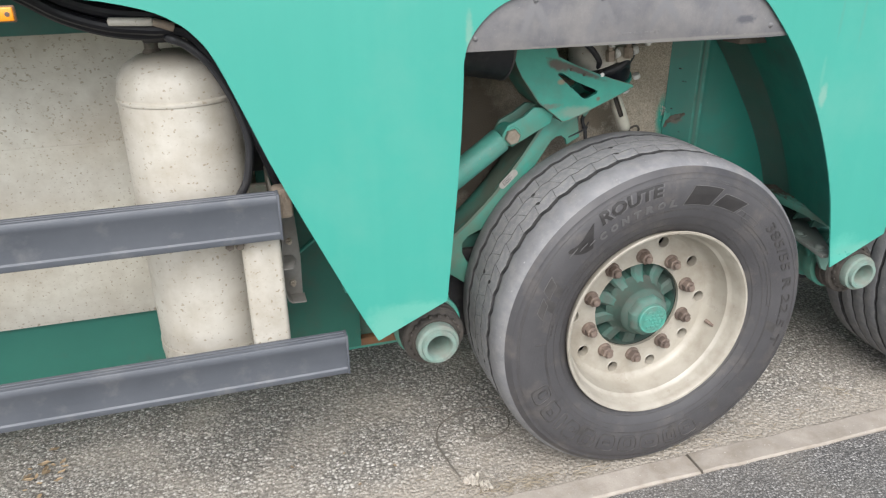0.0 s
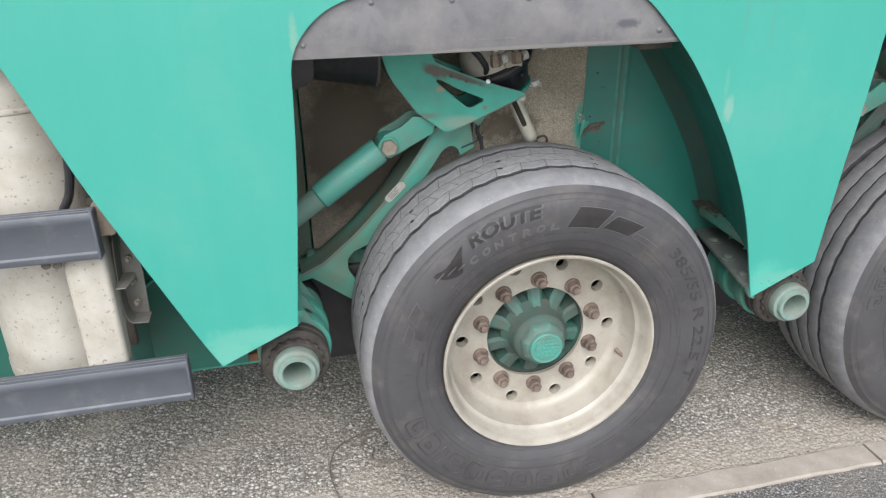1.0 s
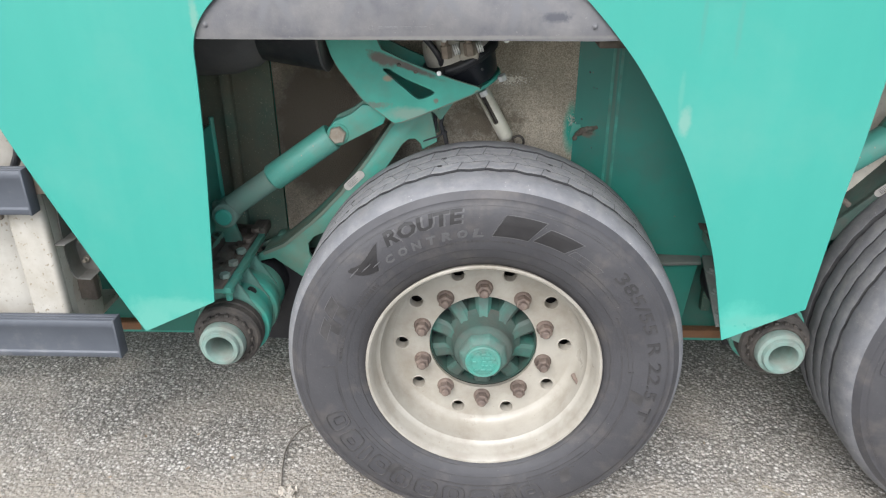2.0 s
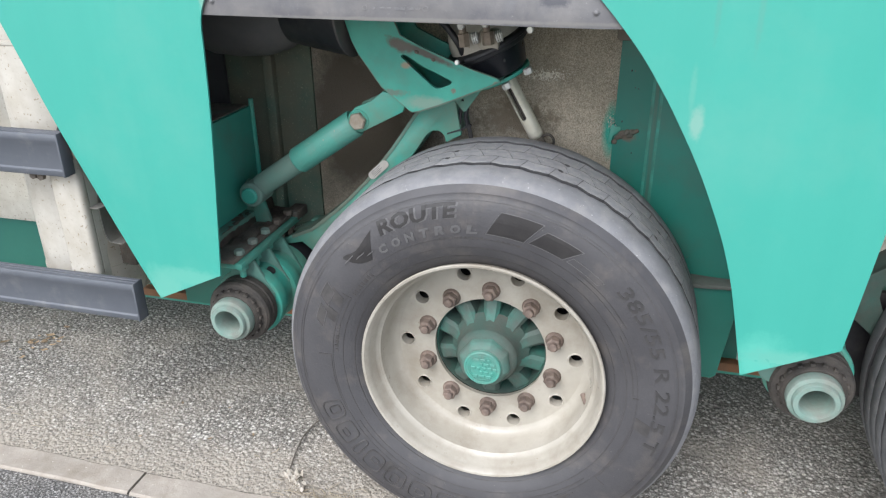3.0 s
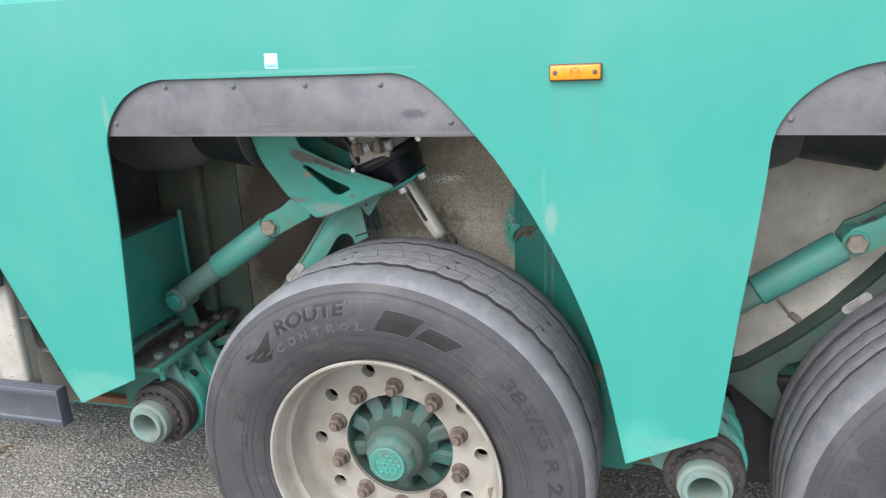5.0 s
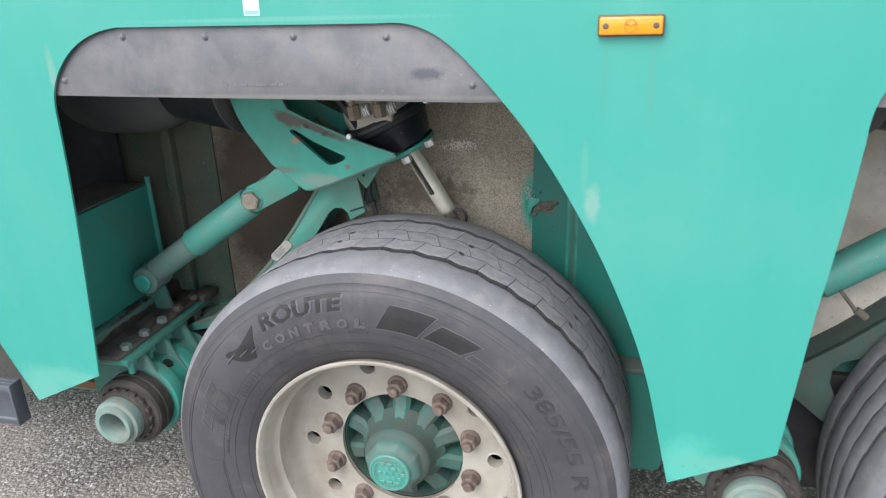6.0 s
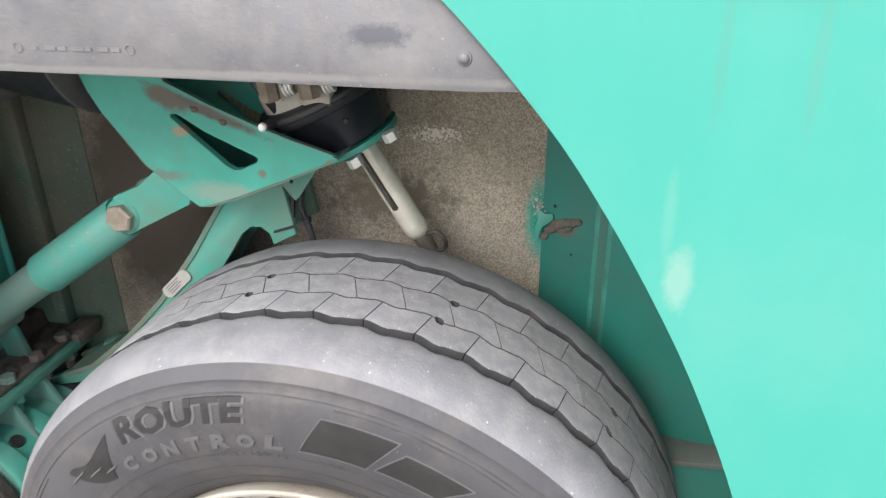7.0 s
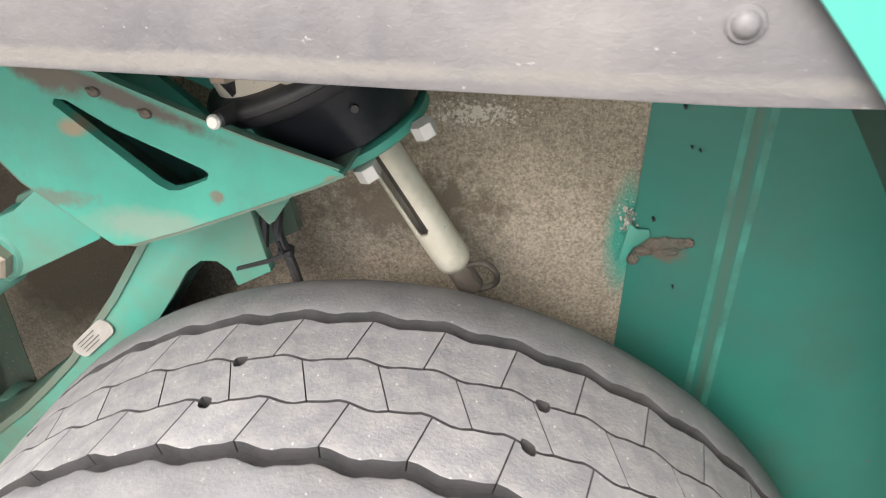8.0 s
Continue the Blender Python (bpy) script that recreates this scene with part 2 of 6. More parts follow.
M_LETTER = surface("raised_sidewall_rubber", (0.022, 0.020, 0.020), 0.45, second=(0.038, 0.035, 0.034), second_scale=20, second_amount=0.8, bump=0.15, bump_scale=150)
M_LETTER_FAINT = surface("faint_raised_rubber", (0.036, 0.034, 0.034), 0.5, second=(0.066, 0.061, 0.059), second_scale=22, second_amount=0.8, bump=0.2, bump_scale=150)
M_LETTER_DUSTY = surface("scuffed_raised_rubber", (0.042, 0.039, 0.038), 0.5, second=(0.10, 0.093, 0.09), second_scale=25, second_amount=0.7, bump=0.15, bump_scale=150)
# Paler than the sidewall: light on the letters' relief put into colour.
M_LETTER_BODY = surface("relief_lightened_rubber", (0.112, 0.108, 0.108), 0.5, second=(0.080, 0.077, 0.077), second_scale=25, second_amount=0.8, bump=0.15, bump_scale=150)
# Edge highlights of the raised outlines, painted as paler rubber.
M_LETTER_EDGE = surface("highlight_rubber_edge", (0.135, 0.130, 0.128), 0.5, second=(0.090, 0.086, 0.085), second_scale=25, second_amount=0.8, bump=0.15, bump_scale=150)
# Light evened out by colour: tread lightened for the arch's shade, shoulder darkened.
M_TREAD = surface("worn_dusty_tread_lightened", (0.252, 0.252, 0.262), 0.75, second=(0.183, 0.183, 0.193), second_scale=18, second_amount=0.9, speck=(0.54, 0.53, 0.50), speck_scale=230, speck_amount=0.02, dirt=(0.40, 0.385, 0.36), dirt_amount=0.38, dirt_scale=44, bump=0.34, bump_scale=300, vary=0.08)
M_SHOULDER = surface("scuffed_shoulder_darkened", (0.215, 0.215, 0.222), 0.6, second=(0.155, 0.154, 0.160), second_scale=14, second_amount=0.9, speck=(0.46, 0.45, 0.43), speck_scale=200, speck_amount=0.01, dirt=(0.29, 0.28, 0.265), dirt_amount=0.32, dirt_scale=26, bump=0.35, bump_scale=240)
M_RIB = surface("dull_worn_rib_rubber", (0.175, 0.175, 0.182), 0.7, second=(0.125, 0.125, 0.132), second_scale=16, second_amount=0.9, speck=(0.42, 0.41, 0.39), speck_scale=220, speck_amount=0.01, dirt=(0.27, 0.26, 0.245), dirt_amount=0.32, dirt_scale=30, bump=0.35, bump_scale=260)
M_GROOVE = surface("tread_groove_rubber", (0.030, 0.030, 0.032), 0.8, second=(0.060, 0.058, 0.057), second_scale=30, second_amount=0.8, bump=0.3, bump_scale=120)
M_FLAP = surface("grey_rubber_splash_flap", (0.108, 0.107, 0.115), 0.5, second=(0.165, 0.159, 0.156), second_scale=11, second_amount=1.0, dirt=(0.27, 0.252, 0.235), dirt_amount=0.28, dirt_scale=8, speck=(0.29, 0.28, 0.27), speck_scale=300, speck_amount=-0.005, bump=0.2, bump_scale=170, streak=0.3)
# paler streaks slanting down from the rivets
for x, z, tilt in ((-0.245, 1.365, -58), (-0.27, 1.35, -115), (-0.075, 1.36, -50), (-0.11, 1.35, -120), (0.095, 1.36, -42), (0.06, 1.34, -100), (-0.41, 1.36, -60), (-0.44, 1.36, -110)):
    patched(M_FLAP, (x, z), (0.055, 0.013), (0.152, 0.150, 0.154), 1.1, None, tilt)
patched(M_FLAP, (-0.1, 1.288), (0.50, 0.005), (0.20, 0.192, 0.18), 1.6, 30)
patched(M_FLAP, (0.140, 1.327), (0.036, 0.013), (0.080, 0.080, 0.090), 1.6)
M_HUB = surface("teal_hub_under_brake_dust", (0.04, 0.205, 0.16), 0.6, second=(0.035, 0.105, 0.085), second_scale=11, second_amount=0.95, dirt=(0.085, 0.088, 0.076), dirt_amount=0.70, dirt_scale=12, bump=0.3, bump_scale=60)
M_NECK = surface("brake_dust_and_arm_shade", (0.060, 0.078, 0.066), 0.8, second=(0.045, 0.12, 0.095), second_scale=10, second_amount=0.8, dirt=(0.10, 0.088, 0.075), dirt_amount=0.35, dirt_scale=16, bump=0.4, bump_scale=70)
M_CAP_DUSTY = surface("brake_dust_on_hub_nut", (0.070, 0.175, 0.142), 0.7, second=(0.09, 0.115, 0.098), second_scale=20, second_amount=0.9, dirt=(0.105, 0.09, 0.075), dirt_amount=0.3, dirt_scale=22, bump=0.4, bump_scale=70)
M_CAP = surface("dull_teal_cap_paint", (0.06, 0.30, 0.235), 0.55, second=(0.08, 0.22, 0.18), second_scale=14, second_amount=0.9, dirt=(0.15, 0.16, 0.14), dirt_amount=0.36, dirt_scale=18, bump=0.25, bump_scale=70)
M_BAR = surface("slate_grey_guard_rail", (0.078, 0.086, 0.100), 0.5, second=(0.105, 0.113, 0.128), second_scale=5, second_amount=0.8, dirt=(0.26, 0.25, 0.24), dirt_amount=0.10, dirt_scale=12, bump=0.08, bump_scale=80, streak=0.25, streak_axis="x")
M_BLACK = surface("black_rubber", (0.014, 0.014, 0.017), 0.5, second=(0.03, 0.029, 0.03), second_scale=12, dirt=(0.11, 0.10, 0.085), dirt_amount=0.14, dirt_scale=9, bump=0.15, bump_scale=80)
M_BELLOW = surface("dusty_air_spring_rubber", (0.070, 0.067, 0.067), 0.7, second=(0.125, 0.117, 0.11), second_scale=6, second_amount=0.8, dirt=(0.15, 0.125, 0.10), dirt_amount=0.2, dirt_scale=5, bump=0.15, bump_scale=60)
M_CHAMBER = surface("black_painted_brake_chamber", (0.010, 0.011, 0.015), 0.36, second=(0.020, 0.021, 0.026), second_scale=9, dirt=(0.09, 0.085, 0.08), dirt_amount=0.06, dirt_scale=15, speck=(0.12, 0.115, 0.11), speck_scale=150, speck_amount=-0.04, bump=0.06, bump_scale=60)
M_ALU = surface("dirty_cast_aluminium", (0.42, 0.38, 0.31), 0.6, 0.2, second=(0.28, 0.24, 0.18), second_scale=20, dirt=(0.16, 0.12, 0.08), dirt_amount=0.3, dirt_scale=16, bump=0.3, bump_scale=80)
M_ROD = surface("yellowed_zinc_rod", (0.72, 0.69, 0.58), 0.36, 0.25, second=(0.52, 0.485, 0.38), second_scale=14, second_amount=0.8, dirt=(0.2, 0.16, 0.1), dirt_amount=0.14, dirt_scale=18, bump=0.1, bump_scale=90)
M_BRASS = surface("tarnished_brown_brass", (0.27, 0.215, 0.165), 0.6, 0.2, second=(0.17, 0.13, 0.095), second_scale=40, second_amount=0.9, dirt=(0.36, 0.32, 0.26), dirt_amount=0.25, dirt_scale=30, bump=0.4, bump_scale=120)
M_ZINC = surface("bright_zinc_bolt", (0.72, 0.71, 0.68), 0.35, 0.3, second=(0.55, 0.52, 0.46), second_scale=40)
M_STEEL = surface("galvanised_steel_plate", (0.21, 0.205, 0.19), 0.55, 0.3, second=(0.14, 0.13, 0.115), second_scale=18, second_amount=0.8, dirt=(0.14, 0.115, 0.085), dirt_amount=0.3, dirt_scale=14, bump=0.1)
M_BOLT = surface("dull_steel_bolt_head", (0.36, 0.32, 0.26), 0.5, 0.4, second=(0.26, 0.22, 0.17), second_scale=30, dirt=(0.18, 0.12, 0.08), dirt_amount=0.2, dirt_scale=30, bump=0.2)
M_RUST = surface("rusty_brown_nut", (0.125, 0.095, 0.080), 0.75, 0.1, second=(0.19, 0.135, 0.105), second_scale=50, second_amount=0.9, dirt=(0.28, 0.24, 0.2), dirt_amount=0.25, dirt_scale=40, bump=0.5, bump_scale=120, vary=0.2)
M_RUSTY = surface("rust_stained_edge", (0.20, 0.095, 0.045), 0.85, second=(0.12, 0.075, 0.05), second_scale=20, bump=0.5, bump_scale=80)
M_CHIP = surface("torn_white_primer", (0.62, 0.60, 0.54), 0.8, second=(0.4, 0.36, 0.3), second_scale=60, bump=0.8, bump_scale=120)
M_ORANGE = surface("amber_reflector_lens", (0.86, 0.29, 0.008), 0.3, second=(0.90, 0.30, 0.01), second_scale=30, coat=0.5)
M_ORANGE_DARK = surface("dark_amber_moulding", (0.55, 0.17, 0.01), 0.3)
M_LAMP_RIM = surface("dirty_brown_lamp_rim", (0.13, 0.075, 0.05), 0.6, second=(0.22, 0.11, 0.05), second_scale=60)
M_STICKER = surface("pale_blue_sticker", (0.50, 0.68, 0.74), 0.4, second=(0.66, 0.74, 0.76), second_scale=60)
M_STICKER_WHITE = surface("white_sticker_print", (0.78, 0.79, 0.77), 0.4)
M_STICKER_BLUE = surface("blue_sticker_print", (0.20, 0.50, 0.66), 0.4)
M_PLATE = surface("worn_aluminium_data_plate", (0.50, 0.48, 0.44), 0.45, 0.3, second=(0.3, 0.28, 0.25), second_scale=50)
M_PRINT = surface("dark_print", (0.07, 0.07, 0.075), 0.6)
M_GRASS = surface("dry_straw", (0.34, 0.285, 0.205), 0.9, second=(0.20, 0.165, 0.115), second_scale=30, second_amount=0.9, vary=0.35, island=True)
M_SCRAP = surface("weathered_pale_paper_scrap", (0.80, 0.75, 0.67), 0.9, second=(0.62, 0.56, 0.48), second_scale=40, second_amount=0.8, bump=0.3, bump_scale=150)
M_LEAF = surface("dead_brown_leaf", (0.42, 0.31, 0.195), 0.8, second=(0.30, 0.21, 0.125), second_scale=60, second_amount=0.8, vary=0.4, island=True)
M_WIRE = surface("rusty_dusty_wire", (0.13, 0.115, 0.097), 0.8, second=(0.21, 0.18, 0.15), second_scale=60)


def stone_ground(name, base, dark, light, cell, relief, stain, stain_amount, verge=None):
    """Worn asphalt: a dark binder with pale chippings standing proud of it, and broad dirt stains."""
    m = bpy.data.materials.new(name)
    m.use_nodes = True
    t = m.node_tree
    n, l = t.nodes, t.links
    b = n["Principled BSDF"]
    co = n.new("ShaderNodeTexCoord").outputs["Object"]
    wob = n.new("ShaderNodeTexNoise")
    wob.inputs["Scale"].default_value, wob.inputs["Detail"].default_value = cell * 1.6, 3
    l.new(co, wob.inputs["Vector"])
    warp = n.new("ShaderNodeMix")
    warp.data_type, warp.blend_type = "RGBA", "LINEAR_LIGHT"
    warp.inputs[0].default_value = 0.22 / cell
    l.new(co, warp.inputs[6])
    l.new(wob.outputs["Color"], warp.inputs[7])
    cells, tints = [], []
    for s in (cell, cell * 1.9):
        v = n.new("ShaderNodeTexVoronoi")
        v.inputs["Scale"].default_value = s
        l.new(warp.outputs[2], v.inputs["Vector"])
        cells.append(v)
        sp = n.new("ShaderNodeSeparateColor")
        l.new(v.outputs["Color"], sp.inputs[0])
        ramp = n.new("ShaderNodeValToRGB")
        e = ramp.color_ramp.elements
        e[0].position, e[0].color = 0.0, (*dark, 1)
        e[1].position, e[1].color = 1.0, (*light, 1)
        e.new(0.45).color = (*base, 1)
        e.new(0.8).color = (*[1.25 * c for c in base], 1)
        l.new(sp.outputs[0], ramp.inputs[0])
        edge = n.new("ShaderNodeMapRange")
        edge.inputs[1].default_value, edge.inputs[2].default_value = 0.30, 0.62
        l.new(v.outputs["Distance"], edge.inputs[0])
        mx = n.new("ShaderNodeMix")
        mx.data_type = "RGBA"
        l.new(edge.outputs[0], mx.inputs[0])
        l.new(ramp.outputs[0], mx.inputs[6])
        mx.inputs[7].default_value = (*[c * 0.7 for c in dark], 1)
        big = n.new("ShaderNodeMapRange")
        big.inputs[1].default_value, big.inputs[2].default_value = 0.50, 0.52
        l.new(sp.outputs[1], big.inputs[0])
        tints.append((mx.outputs[2], big.outputs[0]))
    m1 = n.new("ShaderNodeMix")
    m1.data_type = "RGBA"
    l.new(tints[0][1], m1.inputs[0])
    l.new(tints[1][0], m1.inputs[6])
    l.new(tints[0][0], m1.inputs[7])
    ns = n.new("ShaderNodeTexNoise")
    ns.inputs["Scale"].default_value, ns.inputs["Detail"].default_value = 3.2, 7
    l.new(co, ns.inputs["Vector"])
    sr = n.new("ShaderNodeMapRange")
    sr.inputs[1].default_value, sr.inputs[2].default_value, sr.inputs[4].default_value = 0.46, 0.70, stain_amount
    l.new(ns.outputs[0], sr.inputs[0])
    m2 = n.new("ShaderNodeMix")
    m2.data_type = "RGBA"
    l.new(sr.outputs[0], m2.inputs[0])
    l.new(m1.outputs[2], m2.inputs[6])
    m2.inputs[7].default_value = (*stain, 1)
    out = m2.outputs[2]
    if verge:
        # earth that has gathered along the edging, thinning out raggedly
        y0, y1, earth = verge
        xyz = n.new("ShaderNodeSeparateXYZ")
        l.new(co, xyz.inputs[0])
        fine = n.new("ShaderNodeTexNoise")
        fine.inputs["Scale"].default_value, fine.inputs["Detail"].default_value, fine.inputs["Roughness"].default_value = 9.0, 9, 0.72
        l.new(co, fine.inputs["Vector"])
        ragged = n.new("ShaderNodeMath")
        ragged.operation = "MULTIPLY_ADD"
        l.new(fine.outputs[0], ragged.inputs[0])
        ragged.inputs[1].default_value = 0.42
        l.new(xyz.outputs[1], ragged.inputs[2])
        cover = n.new("ShaderNodeMapRange")
        cover.inputs[1].default_value, cover.inputs[2].default_value, cover.inputs[3].default_value, cover.inputs[4].default_value = y0 + 0.21, y1 + 0.21, 0.85, 0.0
        l.new(ragged.outputs[0], cover.inputs[0])
        m3 = n.new("ShaderNodeMix")
        m3.data_type = "RGBA"
        l.new(cover.outputs[0], m3.inputs[0])
        l.new(out, m3.inputs[6])
        m3.inputs[7].default_value = (*earth, 1)
        out = m3.outputs[2]
    l.new(out, b.inputs["Base Color"])
    b.inputs["Roughness"].default_value = 0.85
    add = n.new("ShaderNodeMath")
    add.operation = "MULTIPLY_ADD"
    l.new(cells[1].outputs["Distance"], add.inputs[0])
    add.inputs[1].default_value = 0.4
    l.new(cells[0].outputs["Distance"], add.inputs[2])
    bp = n.new("ShaderNodeBump")
    bp.invert = True
    bp.inputs["Strength"].default_value, bp.inputs["Distance"].default_value = relief, 0.006
    l.new(add.outputs[0], bp.inputs["Height"])
    l.new(bp.outputs[0], b.inputs["Normal"])
    return m


M_ASPHALT = stone_ground("coarse_worn_asphalt", (0.50, 0.472, 0.427), (0.245, 0.227, 0.20), (0.80, 0.775, 0.73), 76, 0.95, (0.45, 0.40, 0.337), 0.60, (0.02, 0.22, (0.37, 0.328, 0.272)))
M_ROAD = stone_ground("fine_grey_asphalt", (0.29, 0.277, 0.262), (0.125, 0.119, 0.113), (0.50, 0.485, 0.46), 120, 0.8, (0.24, 0.215, 0.18), 0.4)
M_CONCRETE = surface("weathered_concrete_edging", (0.40, 0.355, 0.305), 0.9, second=(0.29, 0.255, 0.215), second_scale=9, second_amount=0.9, dirt=(0.2, 0.165, 0.12), dirt_amount=0.30, dirt_scale=10, speck=(0.55, 0.5, 0.44), speck_scale=140, speck_amount=0.02, bump=0.5, bump_scale=110, vary=0.06)


# ---------------------------------------------------------------- mesh helpers
def part(name, bm, material, parent=None, label="", smooth=35):
    """Links a bmesh as one mesh object under a thing or a part."""
    bmesh.ops.recalc_face_normals(bm, faces=bm.faces)
    me = bpy.data.meshes.new(name)
    bm.to_mesh(me)
    bm.free()
    return part_of(name, me, material, parent, label, smooth)


def part_of(name, me, material, parent=None, label="", smooth=35):
    for m in material if isinstance(material, (list, tuple)) else [material]:
        me.materials.append(m)
    if smooth:
        me.shade_smooth()
        me.set_sharp_from_angle(angle=radians(smooth))
    ob = new(name, me)
    ob.parent = parent
    return tagged(ob, label=label)


def repeat(ob, name, m):
    """One more object on the same mesh, under the same parent."""
    o = new(name, ob.data)
    o.parent, o.matrix_basis = ob.parent, m
    if "label" in ob:
        o["label"] = ob["label"]
    return o


def box(lo, hi, bevel=0.0, segments=2, bm=None, m=None):
    bm = bm or bmesh.new()
    r = bmesh.ops.create_cube(bm, size=1)["verts"]
    for v in r:
        v.co = Vector([lo[i] + (v.co[i] + 0.5) * (hi[i] - lo[i]) for i in range(3)])
    if bevel:
        es = list({e for v in r for e in v.link_edges})
        r = bmesh.ops.bevel(bm, geom=es, offset=bevel, segments=segments, profile=0.5, affect="EDGES")["verts"]
    if m:
        bmesh.ops.transform(bm, matrix=m, verts=list({v for v in r}))
    return bm


def plate(points, y0, y1, bevel=0.0, bm=None, holes=()):
    """A flat plate cut to an outline of (x, z), from depth y0 to y1."""
    own = bmesh.new()
    if holes:
        edges = []
        for loop in (points, *holes):
            vs = [own.verts.new((x, y0, z)) for x, z in loop]
            edges += [own.edges.new((vs[i], vs[(i + 1) % len(vs)])) for i in range(len(vs))]
        bmesh.ops.triangle_fill(own, use_beauty=True, edges=edges)
        faces = own.faces[:]
    else:
        faces = [own.faces.new([own.verts.new((x, y0, z)) for x, z in points])]
    grown = bmesh.ops.extrude_face_region(own, geom=faces)["geom"]
    bmesh.ops.translate(own, vec=(0, y1 - y0, 0), verts=[g for g in grown if isinstance(g, bmesh.types.BMVert)])
    if bevel:
        rim = [e for e in own.edges if len(e.link_faces) == 2 and e.calc_face_angle(0) > 0.9]
        bmesh.ops.bevel(own, geom=rim, offset=bevel, segments=2, profile=0.5, affect="EDGES")
    return join(own, bm)


def join(own, bm):
    if bm is None:
        return own
    me = bpy.data.meshes.new("joined")
    own.to_mesh(me)
    own.free()
    bm.from_mesh(me)
    bpy.data.meshes.remove(me)
    return bm


def basis(origin, axis, side=(0, 0, 1)):
    """A pose whose z runs along axis."""
    a = Vector(axis).normalized()
    s = Vector(side)
    if abs(a.dot(s.normalized())) > 0.98:
        s = Vector((1, 0, 0))
    u = s.cross(a).normalized()
    v = a.cross(u)
    return Matrix.Translation(origin) @ Matrix((u, v, a)).transposed().to_4x4()


def lathe(profile, m, steps=48, bm=None, close=False, wave=None):
    """Turns (radius, height) round the z of the pose m."""
    own = bmesh.new()
    rings = []
    for i in range(steps):
        a = 2 * math.pi * i / steps
        rings.append([own.verts.new((r * math.cos(a), r * math.sin(a), h)) for r, h in profile])
    n = len(profile)
    for i in range(steps):
        p, q = rings[i], rings[(i + 1) % steps]
        for k in range(n if close else n - 1):
            own.faces.new((p[k], q[k], q[(k + 1) % n], p[(k + 1) % n]))
    bmesh.ops.remove_doubles(own, verts=own.verts, dist=1e-6)
    bmesh.ops.transform(own, matrix=m, verts=own.verts)
    return join(own, bm)


def rod(a, b, r, r2=None, steps=20, bevel=0.0, bm=None):
    """A round bar from a to b with closed, slightly rounded ends."""
    a, b = Vector(a), Vector(b)
    r2 = r if r2 is None else r2
    h, c = (b - a).length, min(bevel or 0.1 * r, 0.3 * (b - a).length)
    return lathe([(0, 0), (r - c, 0), (r, c), (r2, h - c), (r2 - c, h), (0, h)], basis(a, b - a), steps, bm)


def hexagon(origin, axis, r, h, bm=None, turn=0.0, sides=6):
    """A bolt head or nut with chamfered corners."""
    c = 0.12 * r
    prof = [(0, 0), (r, 0), (r, h - c), (r - 1.2 * c, h), (0, h)]
    return lathe(prof, basis(origin, axis) @ pose(0, 0, 0, 0, 0, turn), sides, bm)


def tube(points, r, steps=8, bm=None, smooth=6):
    """A bent hose through the points."""
    pts = spline(points, smooth)
    own = bmesh.new()
    rings = []
    for i, p in enumerate(pts):
        d = (pts[min(i + 1, len(pts) - 1)] - pts[max(i - 1, 0)]).normalized()
        m = basis(p, d, (0.3, 0.5, 0.8))
        rings.append([own.verts.new(m @ Vector((r * math.cos(2 * math.pi * k / steps), r * math.sin(2 * math.pi * k / steps), 0))) for k in range(steps)])
    for p, q in zip(rings, rings[1:]):
        for k in range(steps):
            own.faces.new((p[k], p[(k + 1) % steps], q[(k + 1) % steps], q[k]))
    own.faces.new(rings[0][::-1])
    own.faces.new(rings[-1])
    return join(own, bm)


def spline(points, n):
    """A Catmull-Rom curve through the points."""
    p = [Vector(q) for q in points]
    p = [2 * p[0] - p[1]] + p + [2 * p[-1] - p[-2]]
    out = []
    for i in range(1, len(p) - 2):
        for k in range(n):
            t = k / n
            out.append(0.5 * (2 * p[i] + (p[i + 1] - p[i - 1]) * t + (2 * p[i - 1] - 5 * p[i] + 4 * p[i + 1] - p[i + 2]) * t * t
                              + (3 * p[i] - p[i - 1] - 3 * p[i + 1] + p[i + 2]) * t ** 3))
    return out + [p[-2]]


def flat(points, n):
    return [(v.x, v.y) for v in spline([(x, z, 0) for x, z in points], n)]


def letters(text, size, depth, bold=0.0):
    """The outline of a word as a mesh that stands on the x axis, starting at 0, with its height along y."""
    cu = bpy.data.curves.new("word", "FONT")
    cu.body, cu.size, cu.extrude, cu.resolution_u, cu.offset = text, size, depth / 2, 2, bold
    ob = bpy.data.objects.new("word", cu)
    scene.collection.objects.link(ob)
    me = bpy.data.meshes.new_from_object(ob.evaluated_get(bpy.context.evaluated_depsgraph_get()))
    bpy.data.objects.remove(ob)
    bpy.data.curves.remove(cu)
    bm = bmesh.new()
    bm.from_mesh(me)
    bpy.data.meshes.remove(me)
    return bm


# ---------------------------------------------------------------- ground
def sheet(x0, x1, y0, y1, z, nx, ny, rough):
    bm = bmesh.new()
    grid = [[bm.verts.new((x0 + (x1 - x0) * i / nx, y0 + (y1 - y0) * j / ny, 0)) for j in range(ny + 1)] for i in range(nx + 1)]
    for row in grid:
        for v in row:
            v.co.z = z + rough * noise.noise(v.co * 2.2)
    for i in range(nx):
        for j in range(ny):
            bm.faces.new((grid[i][j], grid[i + 1][j], grid[i + 1][j + 1], grid[i][j + 1]))
    return bm


